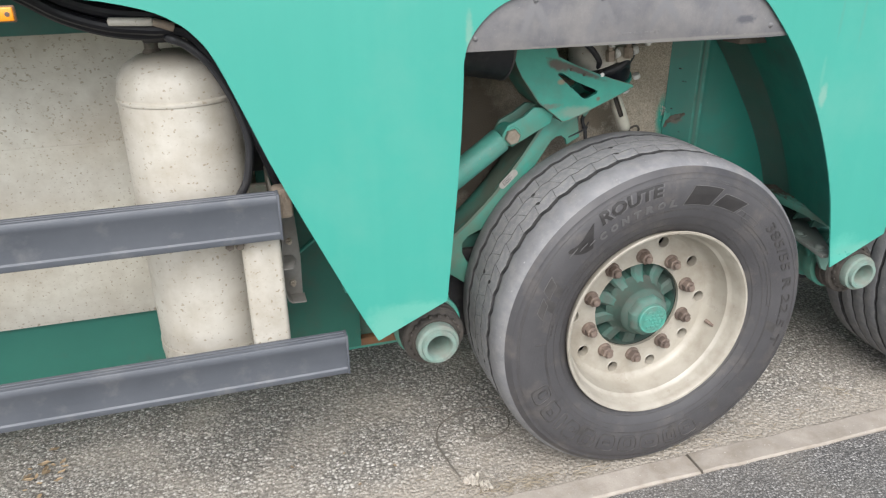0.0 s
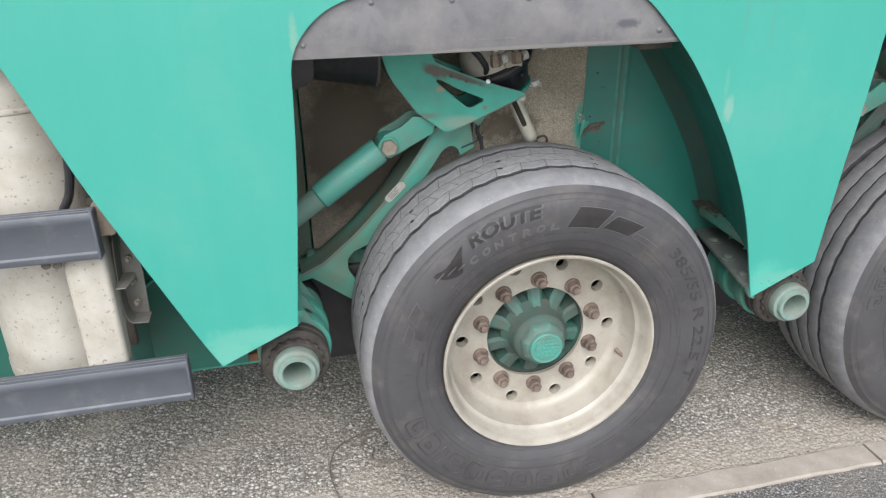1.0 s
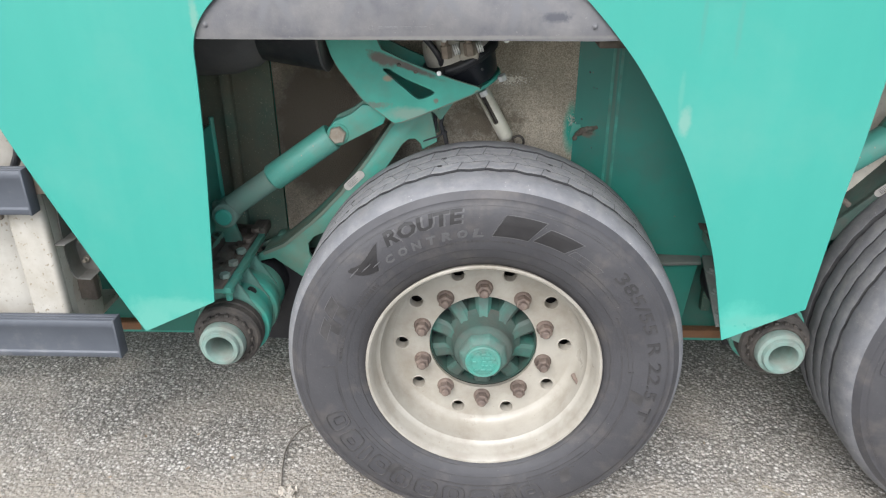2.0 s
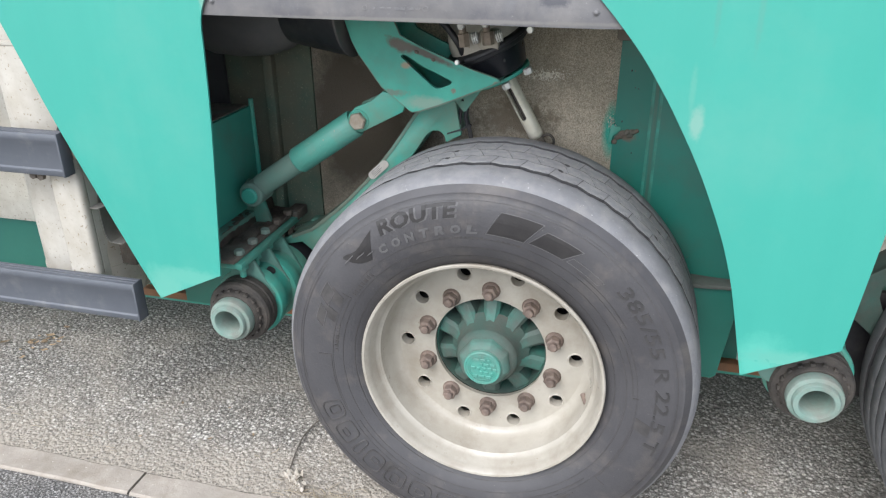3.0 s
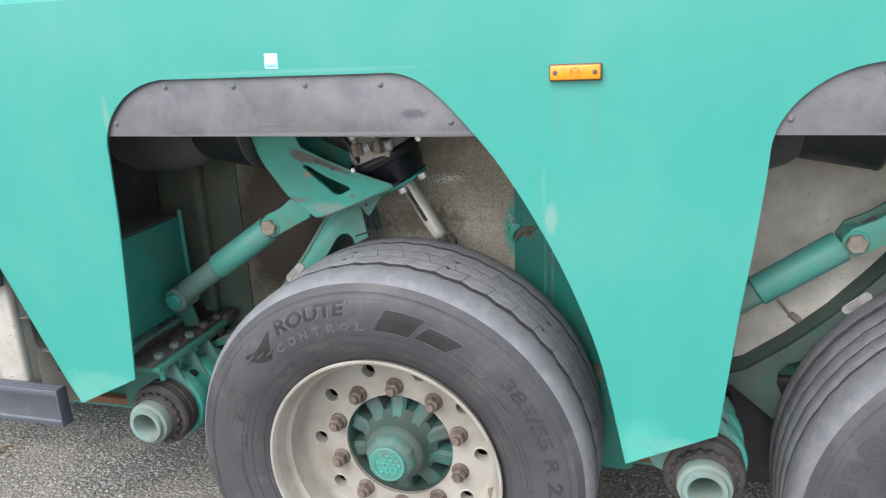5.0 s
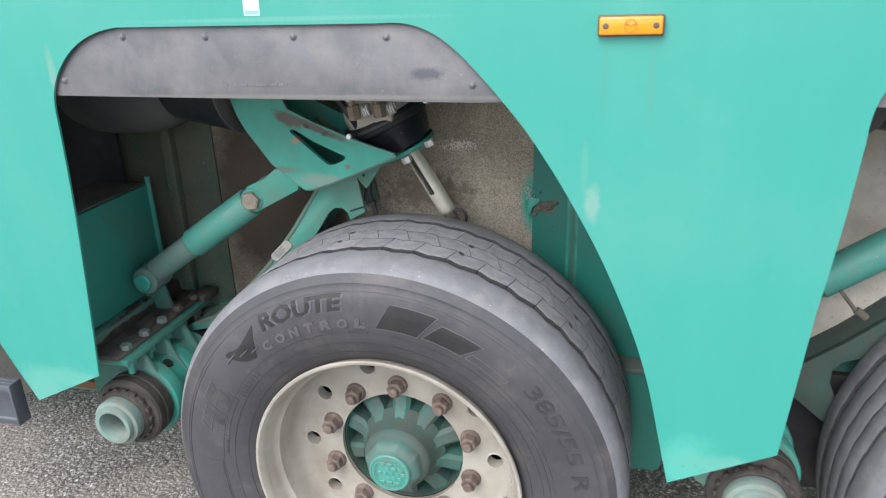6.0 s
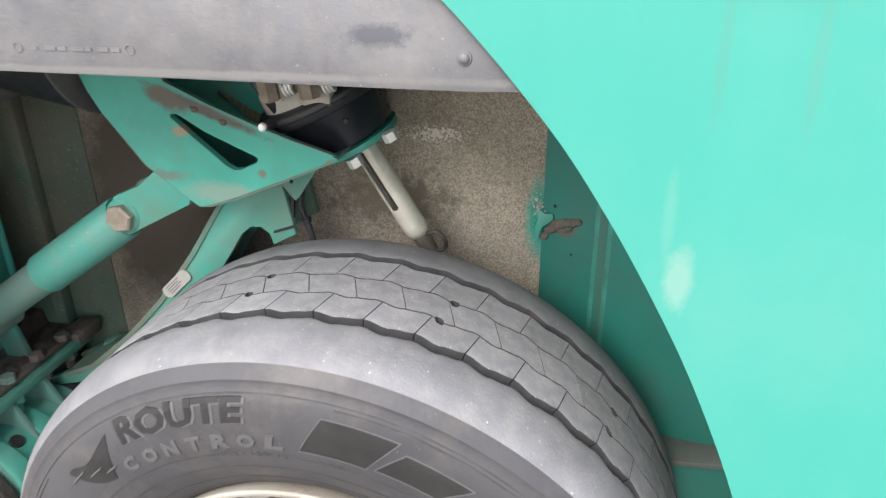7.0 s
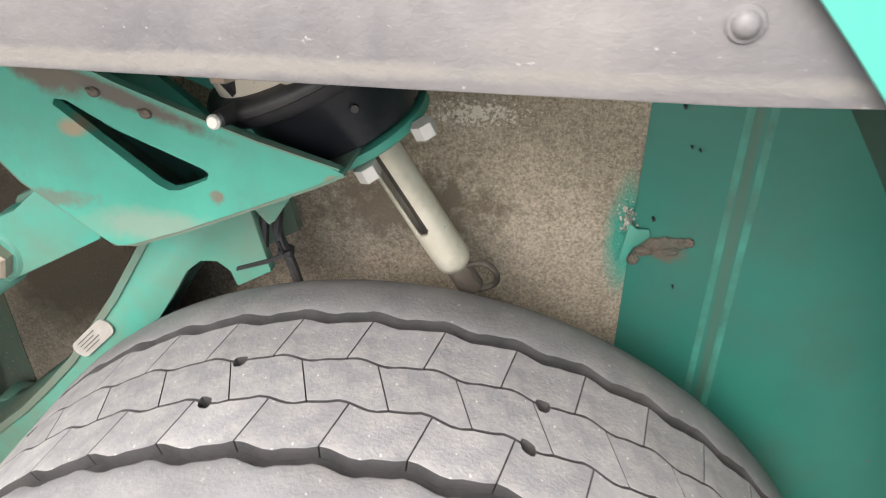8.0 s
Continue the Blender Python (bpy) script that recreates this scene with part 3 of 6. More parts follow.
def far_ground():
    """One sheet to the horizon, finer near the trailer."""
    bm = bmesh.new()
    xs = [-900, -60, -12] + [-4 + 0.2 * i for i in range(41)] + [12, 60, 900]
    ys = [-900, -60, -12] + [-3 + 0.2 * i for i in range(31)] + [12, 60, 900]
    grid = [[bm.verts.new((x, y, -0.012)) for y in ys] for x in xs]
    for i in range(len(xs) - 1):
        for j in range(len(ys) - 1):
            bm.faces.new((grid[i][j], grid[i + 1][j], grid[i + 1][j + 1], grid[i][j + 1]))
    return bm


tagged(part("ground", far_ground(), M_ROAD), "grey asphalt ground reaching away to the horizon", "ground", kind="structure")
EDGE_BACK, EDGE_FRONT = -0.013, -0.104
tagged(part("pavement", sheet(-6, 6, -6, EDGE_FRONT, -0.004, 60, 30, 0.002), M_ROAD), "fine grey asphalt pavement beside the concrete edging", "pavement", kind="structure")
tagged(part("road", sheet(-6, 6, EDGE_BACK, 5, -0.003, 80, 34, 0.003), M_ASPHALT), "coarse worn asphalt with pale exposed chippings under the trailer", "road", kind="structure")


def edging_slab(x0, x1, seed):
    rng = random.Random(seed)
    n = 14
    bm = bmesh.new()
    loops = []
    for i in range(n + 1):
        x = x0 + (x1 - x0) * i / n
        w0, w1 = EDGE_FRONT + rng.uniform(-0.003, 0.003), EDGE_BACK + rng.uniform(-0.003, 0.003)
        top = 0.004 + rng.uniform(-0.001, 0.001)
        loops.append([bm.verts.new(p) for p in ((x, w0, -0.05), (x, w0, top - 0.005), (x, w0 + 0.006, top), (x, w1 - 0.006, top), (x, w1, top - 0.005), (x, w1, -0.05))])
    for p, q in zip(loops, loops[1:]):
        for k in range(5):
            bm.faces.new((p[k], p[k + 1], q[k + 1], q[k]))
    bm.faces.new(loops[0])
    bm.faces.new(loops[-1][::-1])
    return bm


edging = tagged(new("kerb"), "flush weathered concrete edging strip between two asphalts", "kerb", kind="structure")
cuts = [-5.4, -4.3, -3.2, -2.1, -0.975, 0.14, 1.055, 2.15, 3.25, 4.35, 5.4]
for k, (a, b) in enumerate(zip(cuts, cuts[1:])):
    part("edging_slab", edging_slab(a + 0.004, b - 0.004, k), M_CONCRETE, edging)


def chippings(count, x0, x1, y0, y1, lo, hi, seed):
    """Loose angular stones lying on the asphalt."""
    rng = random.Random(seed)
    shape = [Vector(p) for p in ((1, 0, 0), (-1, 0, 0), (0, 1, 0), (0, -1, 0), (0, 0, 0.8), (0, 0, -0.5))]
    tri = ((0, 2, 4), (2, 1, 4), (1, 3, 4), (3, 0, 4), (2, 0, 5), (1, 2, 5), (3, 1, 5), (0, 3, 5))
    verts, faces = [], []
    for _ in range(count):
        s = lo * (hi / lo) ** (rng.random() ** 2.2)
        c = Vector((rng.uniform(x0, x1), rng.uniform(y0, y1), s * 0.18))
        turn = Euler((rng.uniform(-0.5, 0.5), rng.uniform(-0.5, 0.5), rng.uniform(0, 6.3))).to_matrix()
        k = len(verts)
        for p in shape:
            verts.append(c + turn @ Vector((p.x * s * rng.uniform(0.6, 1.1), p.y * s * rng.uniform(0.5, 0.9), p.z * s * rng.uniform(0.5, 0.8))))
        faces += [tuple(k + i for i in f) for f in tri]
    me = bpy.data.meshes.new("loose_chippings")
    me.from_pydata(verts, [], faces)
    return me


M_CHIPPING = surface("loose_stone_chippings", (0.40, 0.365, 0.32), 0.85, second=(0.28, 0.255, 0.225), second_scale=20, second_amount=0.8, vary=0.5, island=True)
tagged(part_of("loose_chippings", chippings(14000, -2.2, 2.4, -0.01, 0.75, 0.0020, 0.0062, 3), M_CHIPPING, smooth=0), "small grey stone chippings scattered over the asphalt", "gravel", kind="stuff")
tagged(part_of("loose_grit", chippings(2500, -2.2, 2.4, -0.7, -0.1, 0.001, 0.0032, 4), M_CHIPPING, smooth=0), "fine pale grit scattered over the pavement", "grit", kind="stuff")

# ---------------------------------------------------------------- the trailer
PITCH = 1.385
trailer = tagged(new("semi_trailer"), "teal painted low semi-trailer with cut-out wheel arches, parked", "trailer")

# outline of a wheel opening in the side panel, from its front foot over the top to its rear foot
OPEN_UP = [(-0.641, 0.675), (-0.628, 0.81), (-0.615, 0.95), (-0.604, 1.09), (-0.598, 1.22), (-0.596, 1.272), (-0.584, 1.312), (-0.557, 1.350), (-0.518, 1.382), (-0.472, 1.402), (-0.430, 1.410)]
OPEN_DOWN = [(0.058, 1.408), (0.100, 1.408), (0.135, 1.400), (0.166, 1.384), (0.197, 1.359), (0.227, 1.328), (0.260, 1.291), (0.303, 1.238), (0.339, 1.185), (0.374, 1.128), (0.422, 1.041), (0.461, 0.957), (0.495, 0.872), (0.522, 0.784), (0.546, 0.678), (0.566, 0.588)]
UP, DOWN = flat(OPEN_UP, 3), flat(OPEN_DOWN, 3)
FRONT = flat([(-1.52, 1.440), (-1.366, 1.432), (-1.251, 1.408), (-1.193, 1.381), (-1.158, 1.350), (-1.127, 1.301), (-1.075, 1.168), (-1.018, 1.020), (-0.875, 0.697), (-0.823, 0.590)], 3)
FOLD = 1.585


def side_panel():
    outline = [(-4.2, FOLD), (-4.2, 1.445)] + FRONT
    for k in range(2):
        for x, z in UP + DOWN:
            w = k * min(1.0, max(0.0, (z - 0.95) / 0.3))
            outline.append((x + k * PITCH + 0.013 * w, z - 0.010 * w))
    outline += [(2 * PITCH - 0.641, 0.675), (2 * PITCH - 0.60, 1.20), (4.6, 1.20), (4.6, FOLD)]
    bm = plate(outline, 0.0, 0.005)
    return bm


part("side_panel", side_panel(), M_PANEL, trailer, "smooth teal painted skirt panel with rounded cut-outs")
# Only the fold's edge is in view; the tall body above blocks sky light.
bm = bmesh.new()
prof = [(0.0, FOLD), (0.0015, FOLD + 0.004), (0.010, FOLD + 0.012), (0.03, FOLD + 0.09), (0.06, FOLD + 0.25), (0.10, 2.6), (0.16, 3.2), (2.4, 3.2), (2.4, 1.52), (0.03, 1.52), (0.006, FOLD)]
rings = [[bm.verts.new((x, y, z)) for y, z in prof] for x in (-4.2, 4.6)]
for k in range(len(prof)):
    q = (k + 1) % len(prof)
    bm.faces.new((rings[0][k], rings[0][q], rings[1][q], rings[1][k]))
bm.faces.new(rings[0])
bm.faces.new(rings[1][::-1])
part("upper_body", bm, M_PANEL, trailer, "teal upper bodywork leaning inwards above a folded edge")

# inner hold: long wall behind the wheels; unseen floor and far wall shut out light
part("hold_floor", box((-4.2, 0.50, 0.27), (4.6, 2.3, 0.30)), M_TEAL_WALL, trailer)
part("hold_wall", box((-4.2, 2.28, 0.30), (4.6, 2.3, 1.52)), M_TEAL_WALL, trailer)
part("bottom_flange", box((-4.2, 0.462, 0.300), (4.6, 0.52, 0.328), 0.004), M_RUSTY, trailer, "rust-stained bottom flange of the inner wall")
part("lower_wall", box((-4.2, 0.492, 0.326), (4.6, 0.506, 0.56)), M_SHADED_TEAL, trailer, "lower strip of the inner wall, teal darkened for its shade")
# cream panel beside the cylinder, with a rounded lower corner
cream = [(-4.2, 1.60), (-4.2, 0.525)] + [(-2.2, 0.525), (-1.82, 0.525), (-1.06, 0.522)] + [(-1.06, 1.60)]
part("cream_panel", plate(cream, 0.480, 0.492, 0.003), M_CREAM_WALL, trailer, "cream inner panel speckled with road dirt")
part("panel_seam", box((-4.2, 0.4772, 0.535), (-1.07, 0.4797, 1.035), 0.0008), M_CREAM_WALL, trailer)


def ribbon(points, y0, y1, dx, dz):
    """A bent flat bar along points of (x, z), one piece."""
    bm = bmesh.new()
    rings = [[bm.verts.new(p) for p in ((x, y0, z), (x, y1, z), (x + dx, y1, z + dz), (x + dx, y0, z + dz))] for x, z in points]
    for p, q in zip(rings, rings[1:]):
        for k in range(4):
            bm.faces.new((p[k], p[(k + 1) % 4], q[(k + 1) % 4], q[k]))
    bm.faces.new(rings[0])
    bm.faces.new(rings[-1][::-1])
    return bm


def arch_bay():
    """All that stands in one wheel arch, for the wheel at x = 0. Returns the parts."""
    made = []

    def add(*a, **k):
        ob = part(*a, **k)
        made.append(ob)
        return ob

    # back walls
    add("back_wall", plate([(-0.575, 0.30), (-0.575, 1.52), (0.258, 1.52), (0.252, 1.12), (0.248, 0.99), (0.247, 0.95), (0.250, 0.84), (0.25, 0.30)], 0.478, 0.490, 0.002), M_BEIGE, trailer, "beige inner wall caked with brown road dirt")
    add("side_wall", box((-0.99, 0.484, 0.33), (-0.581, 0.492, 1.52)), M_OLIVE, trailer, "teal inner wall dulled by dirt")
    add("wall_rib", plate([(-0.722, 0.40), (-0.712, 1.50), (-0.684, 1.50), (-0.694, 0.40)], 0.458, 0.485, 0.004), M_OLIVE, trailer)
    # rear part of the arch: flat plate with a pressed bead, then the curved guard plate
    bm = bmesh.new()
    prof = [(0.243, 0.4765), (0.300, 0.4565), (0.322, 0.4486), (0.3265, 0.4455), (0.330, 0.4436), (0.3335, 0.4430), (0.337, 0.4428), (0.341, 0.4418), (0.3465, 0.4384), (0.350, 0.4366), (0.3535, 0.4360), (0.358, 0.4354), (0.364, 0.4345), (0.400, 0.424), (0.52, 0.406), (0.70, 0.395)]
    loop = prof + [(x, y + 0.006) for x, y in prof[::-1]]
    lo = [bm.verts.new((x, y, 0.610)) for x, y in loop]
    hi = [bm.verts.new((x + (0.012 if x < 0.37 else 0), y, 1.52)) for x, y in loop]
    for k in range(len(loop)):
        q = (k + 1) % len(loop)
        bm.faces.new((lo[k], lo[q], hi[q], hi[k])).material_index = 1 if 0.325 < loop[k][0] < 0.332 or 0.345 < loop[k][0] < 0.3515 else 0
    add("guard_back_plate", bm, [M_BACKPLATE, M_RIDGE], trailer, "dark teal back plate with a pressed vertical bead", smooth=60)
    arc = [(x + 0.010, z) for x, z in DOWN[3:] if z > 0.69]
    bm = bmesh.new()
    depth = [0.008, 0.10, 0.20, 0.29, 0.35, 0.412]
    upper, lower = [0.0, 0.018, 0.034, 0.046, 0.048, 0.026], [0.0, 0.034, 0.066, 0.090, 0.094, 0.072]
    blend = lambda z: min(1.0, max(0.0, (1.25 - z) / 0.55))
    grid = [[bm.verts.new((x + a + (b - a) * blend(z), y, z)) for y, a, b in zip(depth, upper, lower)] for x, z in arc]
    for p, q in zip(grid, grid[1:]):
        for k in range(len(depth) - 1):
            f = bm.faces.new((p[k], p[k + 1], q[k + 1], q[k]))
            f.material_index = 1 if k >= 3 else 0
    bmesh.ops.solidify(bm, geom=bm.faces[:], thickness=0.004)
    add("guard_curve", bm, [M_TEAL_WALL, M_DUSTY], trailer, "curved teal wheel guard with a band of grey dirt", smooth=50)
    # unseen plate added over the arch to keep it dark
    add("guard_top", box((-0.99, 0.012, 1.455), (0.392, 0.478, 1.475)), M_TEAL_DIRTY, trailer)
    add("guard_lug", box((0.25, 0.16, 1.237), (0.352, 0.24, 1.266), 0.006), M_GRIME, trailer)

    # torn edge of the beige wall at the plate
    rng = random.Random(5)
    bm = bmesh.new()
    for _ in range(110):
        x, z = 0.244 + rng.gauss(-0.003, 0.005), 0.986 + rng.gauss(0, 0.010)
        q = pose(min(x, 0.252), 0.4745 - rng.uniform(0, 0.003), z, rng.uniform(0, 180), rng.uniform(0, 180), rng.uniform(0, 180))
        vs = [bm.verts.new(q @ Vector((rng.uniform(0.0003, 0.0034) * math.cos(w), 0.0006 * math.sin(3 * w), rng.uniform(0.0002, 0.0022) * math.sin(w)))) for w in (0, 1.4, 2.6, 3.9, 5.1)]
        bm.faces.new(vs)
    tagged(add("torn_edge", bm, M_CHIP, trailer, "torn white flakes at the wall's edge"), kind="stuff")
    bm = bmesh.new()
    for cx, cz, w, h in ((0.272, 0.962, 0.010, 0.0075), (0.283, 0.966, 0.010, 0.0080), (0.294, 0.969, 0.009, 0.0070), (0.303, 0.972, 0.007, 0.0055), (0.262, 0.951, 0.010, 0.0055), (0.252, 0.938, 0.006, 0.0075), (0.288, 0.957, 0.008, 0.0050)):
        r = bmesh.ops.create_icosphere(bm, subdivisions=3, radius=1.0)["verts"]
        for v in r:
            k = 1 + 0.45 * noise.noise(v.co * 2.3 + Vector((cx * 90, 0, cz * 70)))
            v.co = Vector((cx + w * v.co.x * k, 0.4745 - 0.34 * (cx + w * v.co.x - 0.243) + 0.004 * v.co.y * k, cz + h * v.co.z * k + 0.25 * w * v.co.x))
    add("torn_tab", plate([(0.243, 0.985), (0.252, 0.978), (0.264, 0.979), (0.266, 0.970), (0.258, 0.962), (0.249, 0.955), (0.241, 0.93), (0.236, 0.94)], 0.4655, 0.4675, 0.0006), M_TEAL, trailer, "bent bright teal tab at the torn wall edge")
    tagged(add("weld_bead", bm, M_GRIME, trailer, "lumpy dirty weld bead"), kind="stuff")
    for x, z, s in ((0.267, 0.992, 0.0018), (0.292, 1.08, 0.0010), (0.300, 1.078, 0.0010), (0.28, 1.12, 0.0018), (0.297, 0.915, 0.0012)):
        add("drilled_hole", rod((x, 0.4705 - 0.33 * (x - 0.243), z), (x, 0.48, z), s, steps=8), M_BLACK, trailer)

    # splash flap with its rivets
    outline = [(-0.612, 1.2875), (-0.612, 1.33), (-0.60, 1.36), (-0.57, 1.40), (-0.52, 1.43)] + [(-0.43, 1.44), (0.06, 1.44), (0.13, 1.43), (0.20, 1.385), (0.262, 1.315), (0.278, 1.281)]
    under = [(0.22, 1.2795), (0.10, 1.2805), (-0.05, 1.2825), (-0.22, 1.284), (-0.40, 1.2855)]
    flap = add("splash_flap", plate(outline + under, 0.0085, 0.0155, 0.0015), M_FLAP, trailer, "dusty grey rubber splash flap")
    spots = [(-0.568, 1.316), (-0.425, 1.393), (-0.258, 1.391), (-0.091, 1.389), (0.074, 1.386), (0.216, 1.309)]
    for x, z in spots:
        bm = lathe([(0.0, -0.0046), (0.0026, -0.0043), (0.0042, -0.0032), (0.0048, -0.0018), (0.0050, -0.0014), (0.0064, -0.0012), (0.0069, -0.0006), (0.0071, 0.0012)], basis((x, 0.0085, z), (0, 1, 0)), 20)
        part("rivet", bm, M_FLAP, flap)
    bm = bmesh.new()
    for k, w in enumerate((0.006, 0.012, 0.009, 0.014, 0.008, 0.012, 0.01)):
        x = -0.215 + 0.0145 * k
        box((x, 0.0075, 1.3065), (x + w, 0.0086, 1.3105), 0, bm=bm)
    for x in (-0.232, -0.108):
        lathe([(0.004, 0), (0.004, -0.001), (0.0055, -0.001), (0.0055, 0)], basis((x, 0.0086, 1.309), (0, 1, 0)), 14, bm=bm)
    tagged(part("moulded_mark", bm, M_FLAP, flap), kind="stuff")

    # air spring lying along the trailer, with its end disc
    m = basis((-0.815, 0.335, 1.285), (1, 0, 0))
    spring = add("air_spring", lathe([(0, 0), (0.09, 0.0), (0.122, 0.02), (0.137, 0.06), (0.141, 0.12), (0.136, 0.20), (0.118, 0.256), (0.104, 0.275)], m, 40), M_BELLOW, trailer, "dusty black rubber air spring")
    part("piston", lathe([(0.100, 0.255), (0.104, 0.275), (0.126, 0.40), (0.130, 0.425), (0.0, 0.425)], m, 40), M_BLACK, spring)
    part("end_disc", lathe([(0.0, 0.424), (0.129, 0.424), (0.132, 0.426), (0.132, 0.430), (0.129, 0.432), (0.0, 0.432)], m, 40), M_BELLOW, spring, "dirty metal end disc")

    # rocker bracket: two cheeks, bottom and top webs
    cheek = [(-0.392, 1.36), (-0.381, 1.255), (-0.366, 1.208), (-0.350, 1.178), (-0.296, 1.104), (-0.228, 1.049), (-0.220, 1.046), (-0.205, 1.049), (-0.159, 1.065), (-0.095, 1.091), (-0.031, 1.118), (-0.010, 1.129), (-0.020, 1.134), (-0.077, 1.152), (-0.118, 1.167), (-0.188, 1.195), (-0.246, 1.223), (-0.305, 1.36)]
    hole = [(-0.245, 1.175), (-0.242, 1.180), (-0.232, 1.179), (-0.195, 1.156), (-0.127, 1.126), (-0.122, 1.122), (-0.125, 1.116), (-0.150, 1.105), (-0.160, 1.104), (-0.170, 1.109), (-0.209, 1.143)]
    rocker = add("rocker_bracket", plate(cheek, 0.255, 0.266, holes=[hole]), M_ROCKER, trailer, "teal steel rocker bracket with a triangular hole")
    rocker.matrix_basis = Matrix.Translation((0.002, 0, -0.004))
    part("inner_cheek", plate(cheek, 0.385, 0.396, holes=[hole]), M_TEAL, rocker)
    edge = [(-0.392, 1.36), (-0.381, 1.255), (-0.366, 1.206), (-0.351, 1.176), (-0.298, 1.102), (-0.226, 1.046)]
    bm = ribbon(edge, 0.2560, 0.40, 0.003, 0.004)
    part("lower_web", bm, M_TEAL_DIRTY, rocker)
    low = [(-0.226, 1.0435), (-0.205, 1.045), (-0.159, 1.061), (-0.095, 1.087), (-0.031, 1.114), (-0.009, 1.125)]
    bm = ribbon(low, 0.2580, 0.40, -0.001, 0.004)
    part("bottom_web", bm, M_TEAL_DIRTY, rocker)
    up = [(-0.012, 1.1315), (-0.077, 1.1515), (-0.118, 1.1665), (-0.188, 1.1945), (-0.246, 1.2225), (-0.305, 1.36)]
    bm = ribbon(up, 0.2545, 0.262, 0.001, 0.0014)
    part("top_web", bm, M_TEAL_DIRTY, rocker)
    for x, z in ((-0.206, 1.187), (-0.166, 1.171)):
        bm = bmesh.new()
        bmesh.ops.create_icosphere(bm, subdivisions=2, radius=0.005, matrix=pose(x, 0.2545, z) @ Matrix.Diagonal((1.1, 0.6, 0.9, 1)))
        rod((x + 0.004, 0.2545, z - 0.002), (x - 0.004, 0.251, z + 0.004), 0.0014, steps=6, bm=bm)
        part("plug_weld", bm, M_GRIME, rocker)

    # tab that holds the shock absorber
    add("shock_tab", plate([(-0.235, 1.075), (-0.300, 1.082), (-0.330, 1.058), (-0.376, 1.038), (-0.393, 1.012), (-0.385, 0.985), (-0.362, 0.976), (-0.335, 0.990), (-0.25, 1.034)], 0.275, 0.289, 0.002), M_TEAL, trailer, "flat teal lug plate")
    add("rear_lug", plate([(-0.235, 1.075), (-0.300, 1.082), (-0.335, 1.058), (-0.378, 1.038), (-0.393, 1.010), (-0.385, 0.985), (-0.362, 0.976), (-0.335, 0.990), (-0.25, 1.034)], 0.338, 0.350, 0.002), M_TEAL_DIRTY, trailer, "dirty teal lug plate")
    # shock absorber, and a black box added to fill the dark gap behind the pivot
    add("axle_shield", box((-0.66, 0.405, 0.31), (-0.30, 0.43, 0.62), 0.01), M_BLACK, trailer, "black axle shield")
    a, b = Vector((-0.691, 0.285, 0.789)), Vector((-0.366, 0.305, 1.007))
    d = (b - a).normalized()
    shock = add("shock_absorber", lathe([(0, 0.0), (0.032, 0.0), (0.0355, 0.004), (0.0355, 0.195), (0.033, 0.20), (0.0, 0.20)], basis(b - d * 0.225, d), 32), M_SHOCK, trailer, "teal telescopic shock absorber")
    part("lower_tube", rod(a + d * 0.03, b - d * 0.215, 0.0300, steps=28), M_DUSTY, shock, "dusty grey-teal lower tube")
    part("upper_eye", rod((b.x, 0.272, b.z), (b.x, 0.335, b.z), 0.028, steps=24), M_TEAL, shock)
    part("lower_eye", rod((a.x + 0.01, 0.250, a.z), (a.x + 0.01, 0.325, a.z), 0.034, steps=24, bevel=0.004), M_DUSTY, shock)
    part("bolt_head", hexagon((b.x, 0.275, b.z), (0, -1, 0), 0.0225, 0.016, turn=12), M_BOLT, shock, "dull steel hexagon bolt head")
    part("pin_head", rod((a.x + 0.01, 0.252, a.z), (a.x + 0.01, 0.240, a.z), 0.0225, steps=20, bevel=0.003), M_TEAL, shock)

    # trailing arm
    arm_line = [(-0.120, 0.966), (-0.138, 1.07), (-0.205, 1.055), (-0.243, 1.012), (-0.306, 0.922), (-0.384, 0.825), (-0.43, 0.778), (-0.475, 0.735), (-0.557, 0.668), (-0.62, 0.640), (-0.66, 0.620), (-0.655, 0.605), (-0.59, 0.622), (-0.481, 0.537), (-0.457, 0.585), (-0.474, 0.610), (-0.487, 0.637), (-0.487, 0.668), (-0.470, 0.690), (-0.438, 0.703), (-0.40, 0.716), (-0.36, 0.750), (-0.30, 0.835), (-0.235, 0.925), (-0.213, 0.958), (-0.196, 0.972), (-0.178, 0.973), (-0.165, 0.962), (-0.160, 0.944)]
    arm = add("trailing_arm", plate(arm_line, 0.345, 0.359, 0.002), M_TEAL, trailer, "teal steel trailing arm")
    part("inner_arm", plate(arm_line, 0.432, 0.446), M_TEAL_DIRTY, arm)
    upper = arm_line[2:10]
    bm = ribbon(upper, 0.342, 0.446, 0.004, -0.008)
    part("top_web", bm, M_TEAL_DIRTY, arm)
    m = pose(-0.345, 0.343, 0.858, 0, 0, 0) @ Matrix.Rotation(radians(-43), 4, "Y")
    bm = plate([(0.026 * sx + 0.009 * math.cos(q), 0.011 * math.sin(q)) for sx, qs in ((1, range(-90, 91, 30)), (-1, range(90, 271, 30))) for q in [radians(v) for v in qs]], -0.002, 0.0)
    bmesh.ops.transform(bm, matrix=m, verts=bm.verts)
    part("data_plate", bm, M_PLATE, arm, "worn aluminium data plate")
    bm = bmesh.new()
    for k in range(4):
        box((-0.022, -0.003, 0.006 - 0.004 * k), (0.012 - 0.006 * (k % 2), -0.0021, 0.0069 - 0.004 * k), bm=bm, m=m)
    part("printed_line", bm, M_PRINT, arm)
